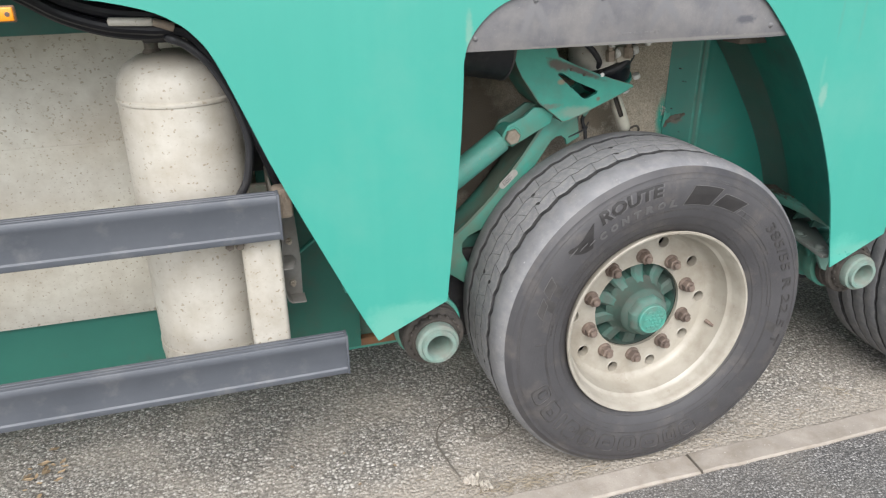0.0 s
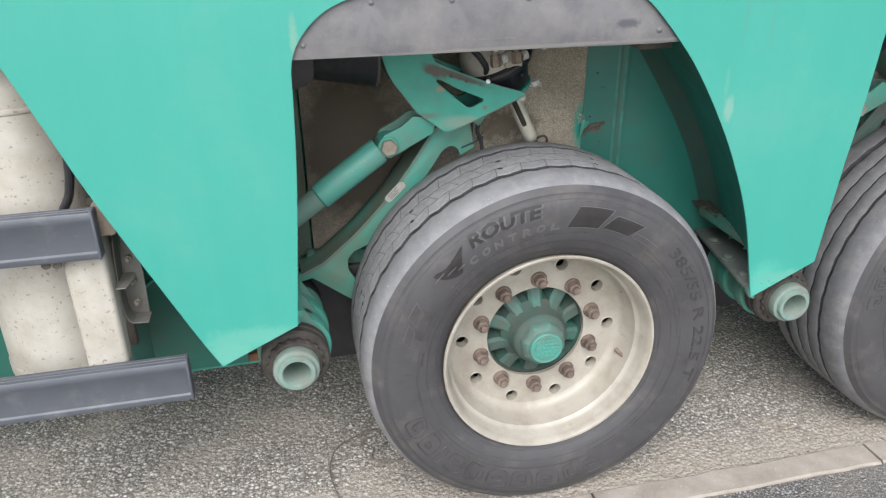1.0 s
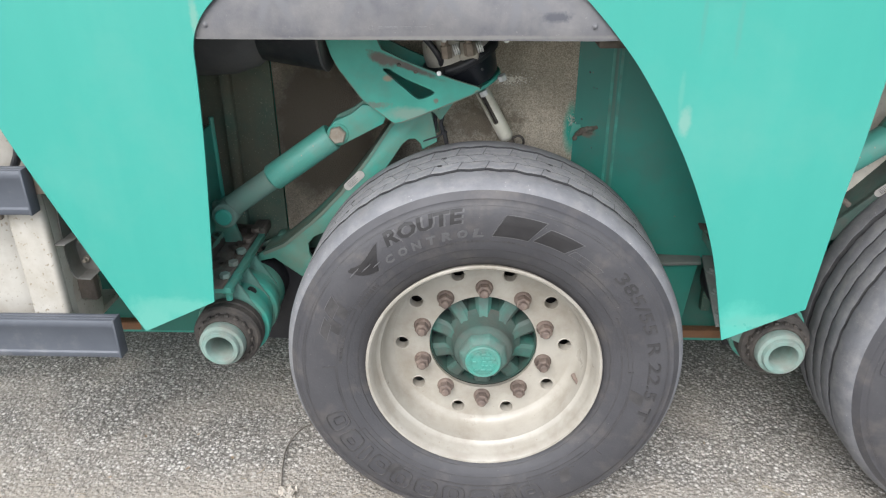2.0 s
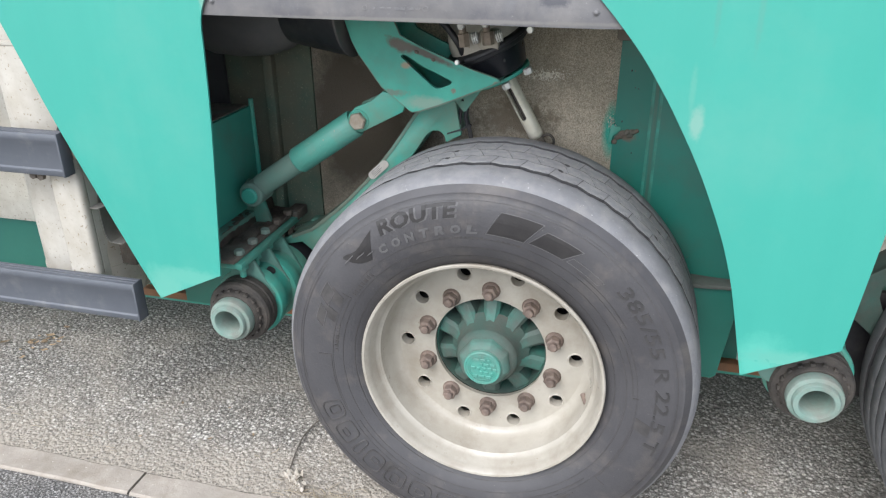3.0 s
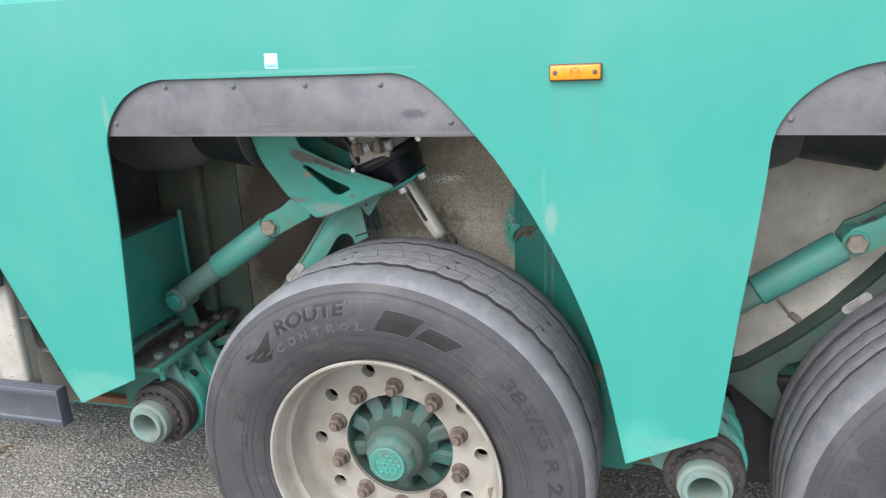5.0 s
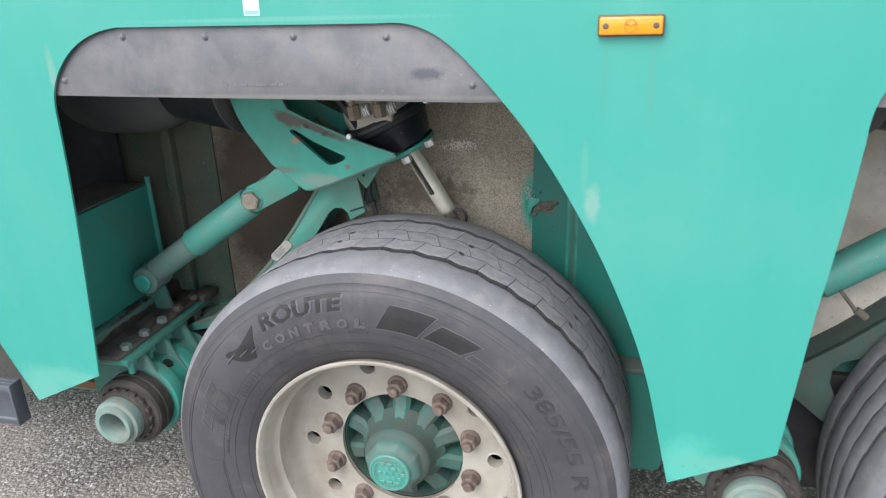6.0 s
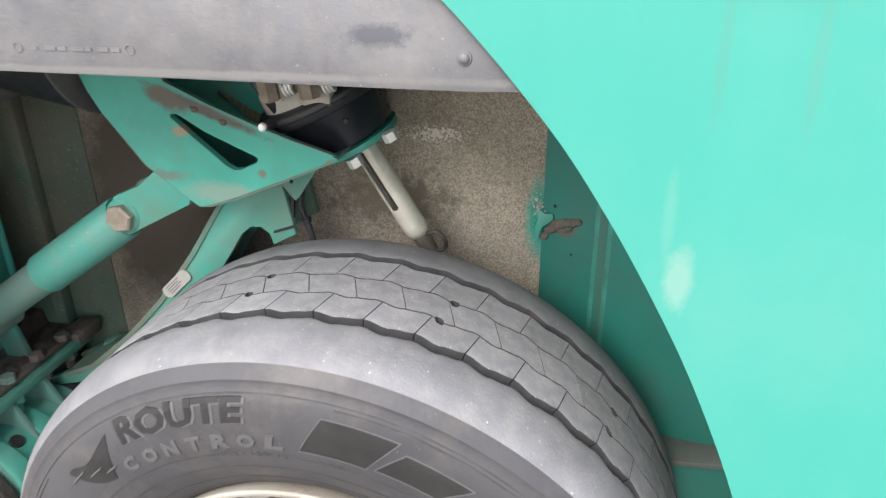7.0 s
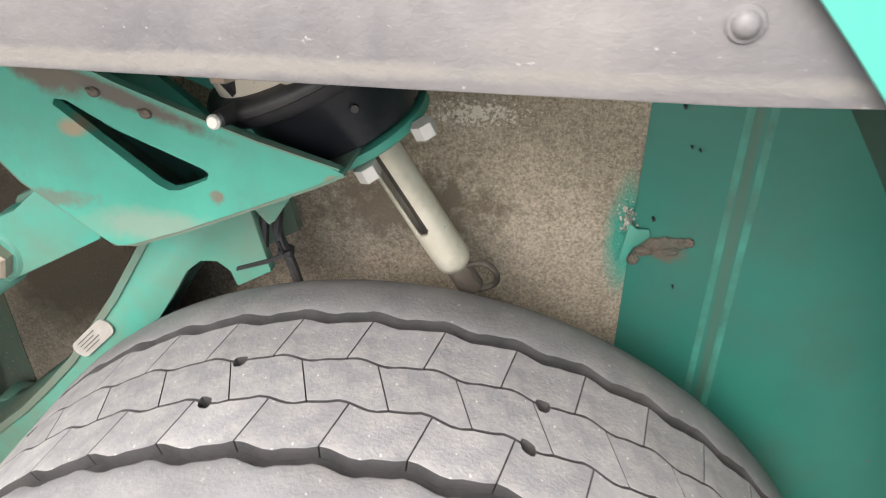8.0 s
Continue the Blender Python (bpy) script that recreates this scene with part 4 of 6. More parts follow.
    part("rib_sleeve", rod((-0.128, 0.355, 0.99), (-0.122, 0.362, 1.055), 0.005, steps=8), M_BLACK, arm)
    clip = [(-0.136, 1.075), (-0.134, 1.053), (-0.112, 1.026), (-0.106, 1.030), (-0.093, 1.048), (-0.068, 1.082), (-0.085, 1.092)]
    ring6 = [(-0.115 + 0.0035 * math.cos(k * math.pi / 5), 1.056 + 0.0035 * math.sin(k * math.pi / 5)) for k in range(10)]
    part("cable_bracket", plate(clip, 0.338, 0.342, holes=[ring6]), M_TEAL, arm)

    # brake cable that runs down the arm's end, with ties
    cable = add("brake_cable", tube([(-0.118, 0.352, 1.075), (-0.105, 0.350, 1.045), (-0.110, 0.352, 1.01), (-0.100, 0.350, 0.98), (-0.093, 0.356, 0.93)], 0.0055, 8), M_BLACK, trailer, "black brake cable with ties")
    part("cable_tie", lathe([(0.006, -0.003), (0.0085, -0.003), (0.0085, 0.003), (0.006, 0.003)], basis((-0.103, 0.350, 0.99), (0.1, 0, 1)), 12, close=True), M_BLACK, cable)
    part("tie_strap", plate([(-0.157, 0.9655), (-0.156, 0.9695), (-0.12, 0.9825), (-0.096, 0.9945), (-0.096, 0.9905), (-0.12, 0.9780)], 0.3425, 0.345), M_BLACK, cable)
    part("tie_tail", rod((-0.104, 0.346, 0.985), (-0.101, 0.33, 1.012), 0.0015, steps=6), M_BLACK, cable)

    # brake chamber on its slanting axis
    o, ax = Vector((-0.030, 0.374, 1.122)), Vector((0.40, 0.13, -0.905)).normalized()
    m = basis(o, -ax)
    chamber = add("brake_chamber", lathe([(0, 0), (0.066, 0.0), (0.070, 0.003), (0.081, 0.040), (0.088, 0.078), (0.0, 0.078)], m, 48), M_CHAMBER, trailer, "black brake chamber with clamp band and hose fittings")
    part("clamp_band", lathe([(0.080, 0.058), (0.092, 0.0583), (0.0965, 0.060), (0.0990, 0.064), (0.1000, 0.0705), (0.1042, 0.0725), (0.1045, 0.0775), (0.1030, 0.080), (0.0995, 0.083), (0.092, 0.085), (0.080, 0.0855)], m, 48), M_BLACK, chamber)
    part("cover", lathe([(0.089, 0.084), (0.087, 0.106), (0.078, 0.134), (0.064, 0.146), (0.055, 0.176), (0, 0.181)], m, 36), M_CREAM, chamber, "dirty cream cast cover")
    part("mounting_flange", lathe([(0, -0.012), (0.0720, -0.012), (0.0735, -0.0105), (0.0735, -0.003), (0.0, -0.003)], m, 36), M_ROCKER, chamber)
    part("drain_hole", rod(Vector((-0.005, 0.2945, 1.164)), Vector((-0.012, 0.33, 1.160)), 0.0034, steps=12), M_GROOVE, chamber)
    for x, y, z in ((-0.004, 0.308, 1.109), (0.042, 0.331, 1.1415)):
        part("flange_nut", hexagon((x, y, z), ax, 0.0110, 0.014, turn=20), M_ZINC, chamber, "bright zinc nut")
    part("clamp_bolt", rod((-0.108, 0.259, 1.162), (-0.1088, 0.2535, 1.163), 0.0062, steps=18, bevel=0.002), M_ZINC, chamber)
    part("clamp_lug", rod((-0.108, 0.258, 1.162), (-0.088, 0.305, 1.166), 0.0075, steps=18, bevel=0.003), M_BLACK, chamber)
    for k, (x, z) in enumerate(((-0.089, 1.200), (-0.034, 1.206))):
        bm = hexagon((x, 0.252, z), (-0.12, -0.05, 1), 0.0135, 0.030, turn=15 + 20 * k)
        rod((x - 0.004, 0.250, z + 0.028), (x - 0.006, 0.249, z + 0.045), 0.0085, steps=14, bm=bm)
        fitting = part("hose_fitting", bm, M_BRASS, chamber, "brown tarnished hose fitting")
        bm = bmesh.new()
        for j in range(3):
            lathe([(0.010, -0.0022), (0.0128, -0.0016), (0.0134, 0.0), (0.0128, 0.0016), (0.010, 0.0022)], basis((x + 0.017 + 0.0048 * j, 0.262, z + 0.016 + 0.0015 * j), (1, 0.1, 0.3)), 20, bm=bm)
        part("threaded_collar", bm, M_ZINC, chamber)
        part("fitting_nut", hexagon((x - 0.006, 0.246, z + 0.044), (0, -1, 0.25), 0.0085, 0.012), M_ZINC, chamber)
    part("fitting_nut", hexagon((0.052, 0.304, 1.233), (0, -1, 0.1), 0.0085, 0.012), M_ZINC, chamber)
    part("cover_boss", box((-0.062, 0.266, 1.188), (-0.012, 0.30, 1.236), 0.010), M_ALU, chamber)
    add("air_hose", tube([(-0.30, 0.33, 1.33), (-0.22, 0.31, 1.28), (-0.15, 0.29, 1.245), (-0.11, 0.28, 1.20), (-0.102, 0.30, 1.17)], 0.008, 8), M_BLACK, trailer, "black rubber air hose")
    # push rod with its slot
    p, q = o + ax * 0.008 + Vector((0.010, 0, 0)), Vector((0.064, 0.400, 0.957))
    dr = (q - p).normalized()
    side = Vector((-0.33, -0.945, 0)); side = (side - dr * side.dot(dr)).normalized()
    mr = Matrix.Translation(p) @ Matrix((side, dr.cross(side), dr)).transposed().to_4x4()
    length, steps, rows = (q - p).length, 56, 70
    bm = bmesh.new()
    grid = []
    for j in range(rows + 1):
        h = length * j / rows
        r = 0.0192 - 0.005 * max(0.0, (h - length + 0.012) / 0.012) ** 2
        grid.append([bm.verts.new((r * math.cos(2 * math.pi * k / steps), r * math.sin(2 * math.pi * k / steps), h)) for k in range(steps)])
    for j in range(rows):
        for k in range(steps):
            h, w = length * (j + 0.5) / rows, 2 * math.pi * (k + 0.5) / steps
            w = 0.0192 * (w - 2 * math.pi if w > math.pi else w)
            over = max(0.0, h - 0.112, 0.020 - h)
            if w * w + over * over < 0.0088 ** 2:
                continue
            bm.faces.new((grid[j][k], grid[j][(k + 1) % steps], grid[j + 1][(k + 1) % steps], grid[j + 1][k]))
    bm.faces.new(grid[-1])
    loose = [v for v in bm.verts if not v.link_faces]
    bmesh.ops.delete(bm, geom=loose, context="VERTS")
    bmesh.ops.solidify(bm, geom=bm.faces[:], thickness=0.003)
    bmesh.ops.transform(bm, matrix=mr, verts=bm.verts)
    rod_part = add("push_rod", bm, M_ROD, trailer, "yellowed zinc brake push rod with a long slot")
    # dark core added inside the tube, seen through the slot
    part("rod_core", rod(p + dr * 0.01, q - dr * 0.02, 0.0095, steps=16), M_COLLAR, rod_part, "dark core filling the slot")
    part("clevis", rod(q - dr * 0.005, q + dr * 0.035, 0.014, steps=16), M_GRIME, rod_part)
    part("clevis_ring", tube([q + Vector((0.012, -0.005, 0.004)), q + Vector((0.03, -0.012, 0.012)), q + Vector((0.042, -0.01, 0.0)), q + Vector((0.04, 0, -0.02)), q + Vector((0.022, 0, -0.03))], 0.0035, 8), M_COLLAR, rod_part)

    # pivot of the trailing arm: socket, collar, barrel with gussets and bolted flange
    c = Vector((-0.656, 0, 0.527))
    def ring(name, prof, mat, parent, steps=40):
        return part(name, lathe(prof, basis((c.x, 0, c.z), (0, 1, 0)), steps), mat, parent)
    pivot = add("pivot", lathe([(0.0331, 0.13), (0.0331, 0.024), (0.0359, 0.020), (0.0455, 0.020), (0.0472, 0.023), (0.0480, 0.032), (0.0560, 0.034), (0.0575, 0.038), (0.0575, 0.062), (0.0552, 0.07)], basis((c.x, 0, c.z), (0, 1, 0)), 44), M_TEAL_PALE, trailer, "pale teal pivot socket of the trailing arm")
    ring("socket_floor", [(0.0000, 0.125), (0.0368, 0.125)], M_GRIME, pivot)
    ring("collar", [(0.0552, 0.058), (0.0620, 0.056), (0.0670, 0.062), (0.0690, 0.076), (0.0820, 0.078), (0.0865, 0.084), (0.0870, 0.100), (0.0840, 0.103), (0.0840, 0.106), (0.0870, 0.109), (0.0865, 0.128), (0.0790, 0.134), (0.0552, 0.134)], M_COLLAR, pivot)
    for k in range(18):
        w = radians(20 * k)
        bm = box((-0.004, -0.006, -0.005), (0.004, 0.006, 0.005), 0.001, 1, m=Matrix.Translation((c.x + 0.0685 * math.cos(w), 0.070, c.z + 0.0685 * math.sin(w))) @ Matrix.Rotation(-w, 4, "Y"))
        part("castle_notch", bm, M_COLLAR, pivot)
    ring("barrel", [(0.0460, 0.128), (0.0708, 0.128), (0.0736, 0.132), (0.0736, 0.150), (0.0826, 0.152), (0.0826, 0.30), (0.0846, 0.305), (0.0874, 0.31), (0.0874, 0.34), (0.0644, 0.345)], M_TEAL, pivot)
    part("grease_hole", rod((-0.612, 0.196, 0.602), (-0.628, 0.196, 0.58), 0.0125, steps=18), M_BLACK, pivot)
    ring("bush", [(0.0644, 0.30), (0.0828, 0.343), (0.0856, 0.348), (0.0856, 0.45), (0.0460, 0.455)], M_BLACK, pivot)
    for y in (0.138, 0.222, 0.30):
        g = [(-0.672, 0.657), (-0.634, 0.657), (-0.578, 0.562), (-0.578, 0.538), (-0.60, 0.525), (-0.715, 0.525), (-0.735, 0.565)]
        part("gusset", plate(g, y, y + 0.010, 0.0015), M_DUSTY, pivot)
    for y in (0.145, 0.232):
        part("saddle", lathe([(0.079, y - 0.006), (0.094, y - 0.004), (0.096, y), (0.094, y + 0.03), (0.079, y + 0.032)], basis((c.x, 0, c.z), (0, 1, 0)), 36), M_TEAL, pivot)
    part("flange", box((-0.710, 0.075, 0.656), (-0.626, 0.43, 0.672), 0.002), M_TEAL, pivot)
    part("upper_flange", box((-0.712, 0.066, 0.673), (-0.641, 0.44, 0.684), 0.002), M_GRIME, pivot, "flange plate caked with dirt")
    part("channel", box((-0.785, 0.070, 0.686), (-0.715, 0.36, 0.716), 0.006), M_TEAL_DIRTY, pivot)
    for k in range(5):
        y = 0.105 + 0.07 * k
        part("flange_bolt", hexagon((-0.646, y, 0.686), (0, 0, 1), 0.0135, 0.012, turn=17 * k), M_TEAL_PALE if k < 3 else M_GRIME, pivot)
        bm = hexagon((-0.643, y, 0.656), (0, 0, -1), 0.0155, 0.014, turn=11 * k)
        rod((-0.643, y, 0.646), (-0.643, y, 0.622), 0.0085, steps=10, bm=bm)
        part("flange_nut", bm, M_TEAL if k < 3 else M_GRIME, pivot)
    # dried mud: a lumpy skin with ragged edges over the flange and the channel
    bm = bmesh.new()
    rows = []
    for i in range(29):
        x = -0.786 + 0.138 * i / 28
        base = 0.7165 if x < -0.715 else 0.6845
        rows.append([])
        for j in range(71):
            y = 0.078 + 0.352 * j / 70
            h = noise.noise(Vector((x * 26, y * 14, 0))) + 0.5 * noise.noise(Vector((x * 75, y * 60, 3)))
            rows[-1].append(bm.verts.new((x, y, base - 0.004 + 0.012 * h + 0.006 * (y - 0.1) / 0.3)))
    for p, q in zip(rows, rows[1:]):
        for j in range(70):
            bm.faces.new((p[j], p[j + 1], q[j + 1], q[j]))
    bmesh.ops.solidify(bm, geom=bm.faces[:], thickness=0.002)
    part("mud", bm, M_GRIME, pivot, "dried brown mud on the flange")
    add("shock_foot", plate([(-0.742, 0.682), (-0.750, 0.75), (-0.745, 0.79), (-0.725, 0.808), (-0.70, 0.795), (-0.685, 0.755), (-0.665, 0.682)], 0.318, 0.332, 0.002), M_TEAL_DIRTY, trailer, "lug of the shock absorber")
    add("frame_bracket", box((-0.665, 0.40, 0.66), (-0.625, 0.47, 0.688), 0.004), M_GRIME, trailer)
    add("cross_beam", box((-0.60, 0.425, 0.60), (-0.36, 0.470, 0.66), 0.01), M_TEAL_DIRTY, trailer)
    # box member beside the arch, with a dirty top
    beam = add("box_member", box((-0.895, 0.03, 0.72), (-0.735, 0.40, 0.995), 0.004), M_TEAL_WALL, trailer, "dark teal box member with a dirty top")
    part("dirt_layer", box((-0.885, 0.04, 0.9955), (-0.743, 0.395, 0.999), 0.0015), M_GRIME, beam)
    part("weld_lip", rod((-0.733, 0.402, 0.73), (-0.733, 0.402, 1.015), 0.007, steps=8), M_TEAL, beam)
    return made


bay = arch_bay()
def rear_shelf():
    """Bracket plate between the first wheel and the second pivot, with its bolts and webs."""
    def lying(points, z0, z1):
        bm = plate([(x, -y) for x, y in points], z0, z1, 0.002)
        bmesh.ops.transform(bm, matrix=Matrix.Rotation(radians(90), 4, "X"), verts=bm.verts)
        return bm

    shelf = part("bracket_plate", lying([(0.558, 0.03), (0.600, 0.03), (0.672, 0.16), (0.748, 0.30), (0.748, 0.46), (0.634, 0.46)], 0.605, 0.617), M_SHELF, trailer, "dusty grey bracket plate bolted ahead of the second pivot")
    part("ledge", lying([(0.36, 0.345), (0.612, 0.362), (0.628, 0.455), (0.36, 0.455)], 0.604, 0.615), M_SHELF, shelf)
    for x, y in ((0.588, 0.075), (0.608, 0.186), (0.630, 0.30)):
        part("bolt", lathe([(0.0, 0.010), (0.006, 0.0098), (0.012, 0.0080), (0.0150, 0.004), (0.0155, 0.0)], basis((x, y, 0.6195), (0, 0, 1)), 18), M_SHELF, shelf)
        part("washer", rod((x, y, 0.615), (x, y, 0.6200), 0.0225, steps=20), M_SHELF, shelf)
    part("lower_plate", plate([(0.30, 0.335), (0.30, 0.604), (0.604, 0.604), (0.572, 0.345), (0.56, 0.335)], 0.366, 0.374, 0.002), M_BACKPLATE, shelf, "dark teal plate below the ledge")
    part("foot_plate", plate([(0.585, 0.604), (0.66, 0.604), (0.66, 0.535), (0.645, 0.525), (0.625, 0.535)], 0.085, 0.097, 0.002), M_DUSTY, shelf)
    part("foot_gusset", plate([(0.61, 0.604), (0.70, 0.604), (0.70, 0.49), (0.66, 0.49)], 0.155, 0.167, 0.002), M_TEAL, shelf)

rear_shelf()
SKIP = ("box_member", "side_wall", "torn_edge", "torn_tab", "weld_bead", "drilled_hole")
SHIFT = {"air_spring": 0.05, "rocker_bracket": 0.07}
for ob in bay:
    kind = ob.name.split(".")[0]
    if kind in SKIP:
        continue
    o = copy_thing(ob, Matrix.Translation((PITCH + SHIFT.get(kind, 0), -0.05 if kind == "back_wall" else 0, 0)) @ ob.matrix_basis)
    if kind == "splash_flap":
        o.matrix_basis = Matrix.Translation((0.013, 0, -0.010)) @ o.matrix_basis
    if kind == "back_wall":
        o.data = ob.data.copy()
        o.data.materials[0] = M_BEIGE_PALE
        o["label"] = "pale beige inner wall behind the second wheel"
    if kind == "trailing_arm":
        # second arm recoloured: road dirt, with its shadow put into the colour too
        o.data = ob.data.copy()
        o.data.materials[0] = M_NECK
        o["label"] = "trailing arm darkened for road dirt and shade"
        for child in o.children:
            if child.name.startswith("top_web"):
                child.data = child.data.copy()
                child.data.materials[0] = M_NECK
    if kind in ("trailing_arm", "brake_cable"):
        hinge = Vector((-0.656, 0, 0.527))
        o.matrix_basis = Matrix.Translation((PITCH, 0, 0)) @ Matrix.Translation(hinge) @ Matrix.Rotation(radians(2), 4, "Y") @ Matrix.Translation(-hinge)
    if kind == "shock_absorber":
        a, d = Vector((-0.691, 0.285, 0.789)), (Vector((-0.366, 0.305, 1.007)) - Vector((-0.691, 0.285, 0.789))).normalized()
        p = a + d * 0.20
        part("clamp", lathe([(0.0275, -0.004), (0.030, -0.004), (0.030, 0.004), (0.0275, 0.004)], basis(p, d), 24, close=True), M_GRIME, o)
        bm = rod(p + Vector((0.012, -0.026, -0.022)), p + Vector((0.045, -0.034, -0.062)), 0.004, steps=8)
        rod(p + Vector((0.042, -0.034, -0.056)), p + Vector((0.062, -0.034, -0.072)), 0.008, steps=10, bm=bm)
        part("clamp_screw", bm, M_GRIME, o, "dirty clamp screw")
        part("dust_cap", rod(a + d * 0.425, a + d * 0.452, 0.022, steps=16), M_GRIME, o)


# ---------------------------------------------------------------- wheels
CX, CZ = 0.004, 0.480
R_TOP, R_BASE, BLOCKS = 0.4985, 0.4865, 48
STEP = 2 * math.pi / BLOCKS
SIDE = [(0.283, 0.040), (0.292, 0.030), (0.302, 0.0235), (0.325, 0.0095), (0.352, 0.000), (0.385, -0.004), (0.41, -0.005), (0.435, -0.0025), (0.450, 0.0025), (0.457, 0.0065), (0.463, 0.0065), (0.467, 0.0105), (0.478, 0.0195), (0.486, 0.029), (0.4925, 0.041), (0.4965, 0.058), (0.4980, 0.076)]


def side_y(r):
    return float(np.interp(r, [p[0] for p in SIDE], [p[1] for p in SIDE]))


def zigzag(a):
    """One scallop for each tread block."""
    f = (a / STEP) % 1.0
    return 0.0038 * (2 * abs(2 * f - 1) - 1) + 0.0010 * math.sin(4 * math.pi * f)


def wheel_point(a, r, y):
    return Vector((CX + r * math.sin(a), y, CZ + r * math.cos(a)))


def tyre_mesh(plain):
    """The whole tyre turned in one piece; the plain one has ribs with thin grooves, the other a bed for its blocks."""
    wav = lambda pts: [(r, y, 0.4 if plain else 1) for r, y in pts]
    prof = [(r, y, 0) for r, y in SIDE]
    inset = 0.009 if plain else 0.0
    prof += wav([(R_TOP, 0.0865 + inset), (R_TOP - 0.001, 0.0890 + inset), (R_BASE + 0.001, 0.0915 + inset), (R_BASE, 0.0930 + inset)])
    if plain:
        for lo, hi in ((0.107, 0.1535), (0.1565, 0.205), (0.208, 0.2565)):
            prof += wav([(R_BASE, lo), (R_TOP - 0.001, lo + 0.0012), (R_TOP, lo + 0.003), (R_TOP, hi - 0.003), (R_TOP - 0.001, hi - 0.0012), (R_BASE, hi)])
    prof += wav([(R_BASE, 0.270), (R_BASE + 0.001, 0.2715), (R_TOP - 0.001, 0.274), (R_TOP, 0.277)])
    prof += [(r, 0.375 - y, 0) for r, y in SIDE[::-1]]
    n, steps = len(prof), BLOCKS * 8
    verts, faces, mats = [], [], []
    for i in range(steps):
        a = i * STEP / 8
        w = zigzag(a)
        verts += [tuple(wheel_point(a, r, y + w * k)) for r, y, k in prof]
    for i in range(steps):
        p, q = i * n, ((i + 1) % steps) * n
        for k in range(n - 1):
            faces.append((p + k, q + k, q + k + 1, p + k + 1))
            r0, r1 = prof[k][0], prof[k + 1][0]
            mats.append(0 if max(r0, r1) <= 0.4781 else 2 if min(r0, r1) < R_TOP - 0.0015 and prof[k][2] else 1)
    me = bpy.data.meshes.new("tyre")
    me.from_pydata(verts, [], faces)
    me.polygons.foreach_set("material_index", mats)
    return me


def block_mesh(lo, hi, lean, phase, bites):
    """One tread block of a row, from edge lo to edge hi; lean: how far its cuts slant; bites: where along the near and the far edge a wear hole is cut."""
    gap = 0.0006 / R_TOP
    def edge(y, shift, which, inset):
        a0, a1 = phase + shift + gap, phase + shift + STEP - gap
        out = []
        stops = [k / 8 for k in range(9)]
        hole = bites[0 if which else 1]
        if hole:
            stops = sorted({s for s in stops if abs(s - hole) > 0.115 or s in (0, 1)} | {hole - 0.10, hole - 0.085, hole - 0.04, hole + 0.04, hole + 0.085, hole + 0.10})
        for s in stops:
            a = a0 + (a1 - a0) * s
            d = 0.0
            if hole and abs(s - hole) < 0.09:
                d = 0.0052 if abs(s - hole) < 0.05 else 0.0036
            sign = 1 if which else -1
            out.append((a + inset * (1 if s == 0 else -1 if s == 1 else 0) / R_TOP, y + zigzag(a) + sign * (d + inset)))
        return out
    bm = bmesh.new()
    def loop(r, inset):
        f, b = edge(lo, 0.0, True, inset), edge(hi, lean / R_TOP, False, inset)
        return [bm.verts.new(wheel_point(a, r, y)) for a, y in f], [bm.verts.new(wheel_point(a, r, y)) for a, y in b]
    rings = [loop(R_BASE - 0.001, 0.0), loop(R_TOP - 0.0002, 0.0), loop(R_TOP, 0.0002)]
    last = rings[2][0] + rings[2][1][::-1]
    for n, ((f0, b0), (f1, b1)) in enumerate(zip(rings, rings[1:])):
        l0, l1 = f0 + b0[::-1], last if n == 1 else f1 + b1[::-1]
        for k in range(len(l0)):
            q = (k + 1) % len(l0)
            bm.faces.new((l0[k], l0[q], l1[q], l1[k])).material_index = 1 if l1 is not last else 0
    f, b = rings[2]
    i = j = 0
    while i < len(f) - 1 or j < len(b) - 1:
        if j == len(b) - 1 or (i < len(f) - 1 and (i + 1) / len(f) <= (j + 1) / len(b)):
            bm.faces.new((f[i], f[i + 1], b[j]))
            i += 1
        else:
            bm.faces.new((f[i], b[j + 1], b[j]))
            j += 1
    return bm


def on_sidewall(bm, a0, a1, r0, r1, width, height, lift=0.0012):
    """Bends a flat mesh (x: 0..width, y: 0..height) on to the tyre's side."""
    for v in bm.verts:
        a = a0 + (a1 - a0) * v.co.x / width
        r = r0 + (r1 - r0) * v.co.y / height
        v.co = wheel_point(a, r, side_y(r) - lift - v.co.z)
    return bm


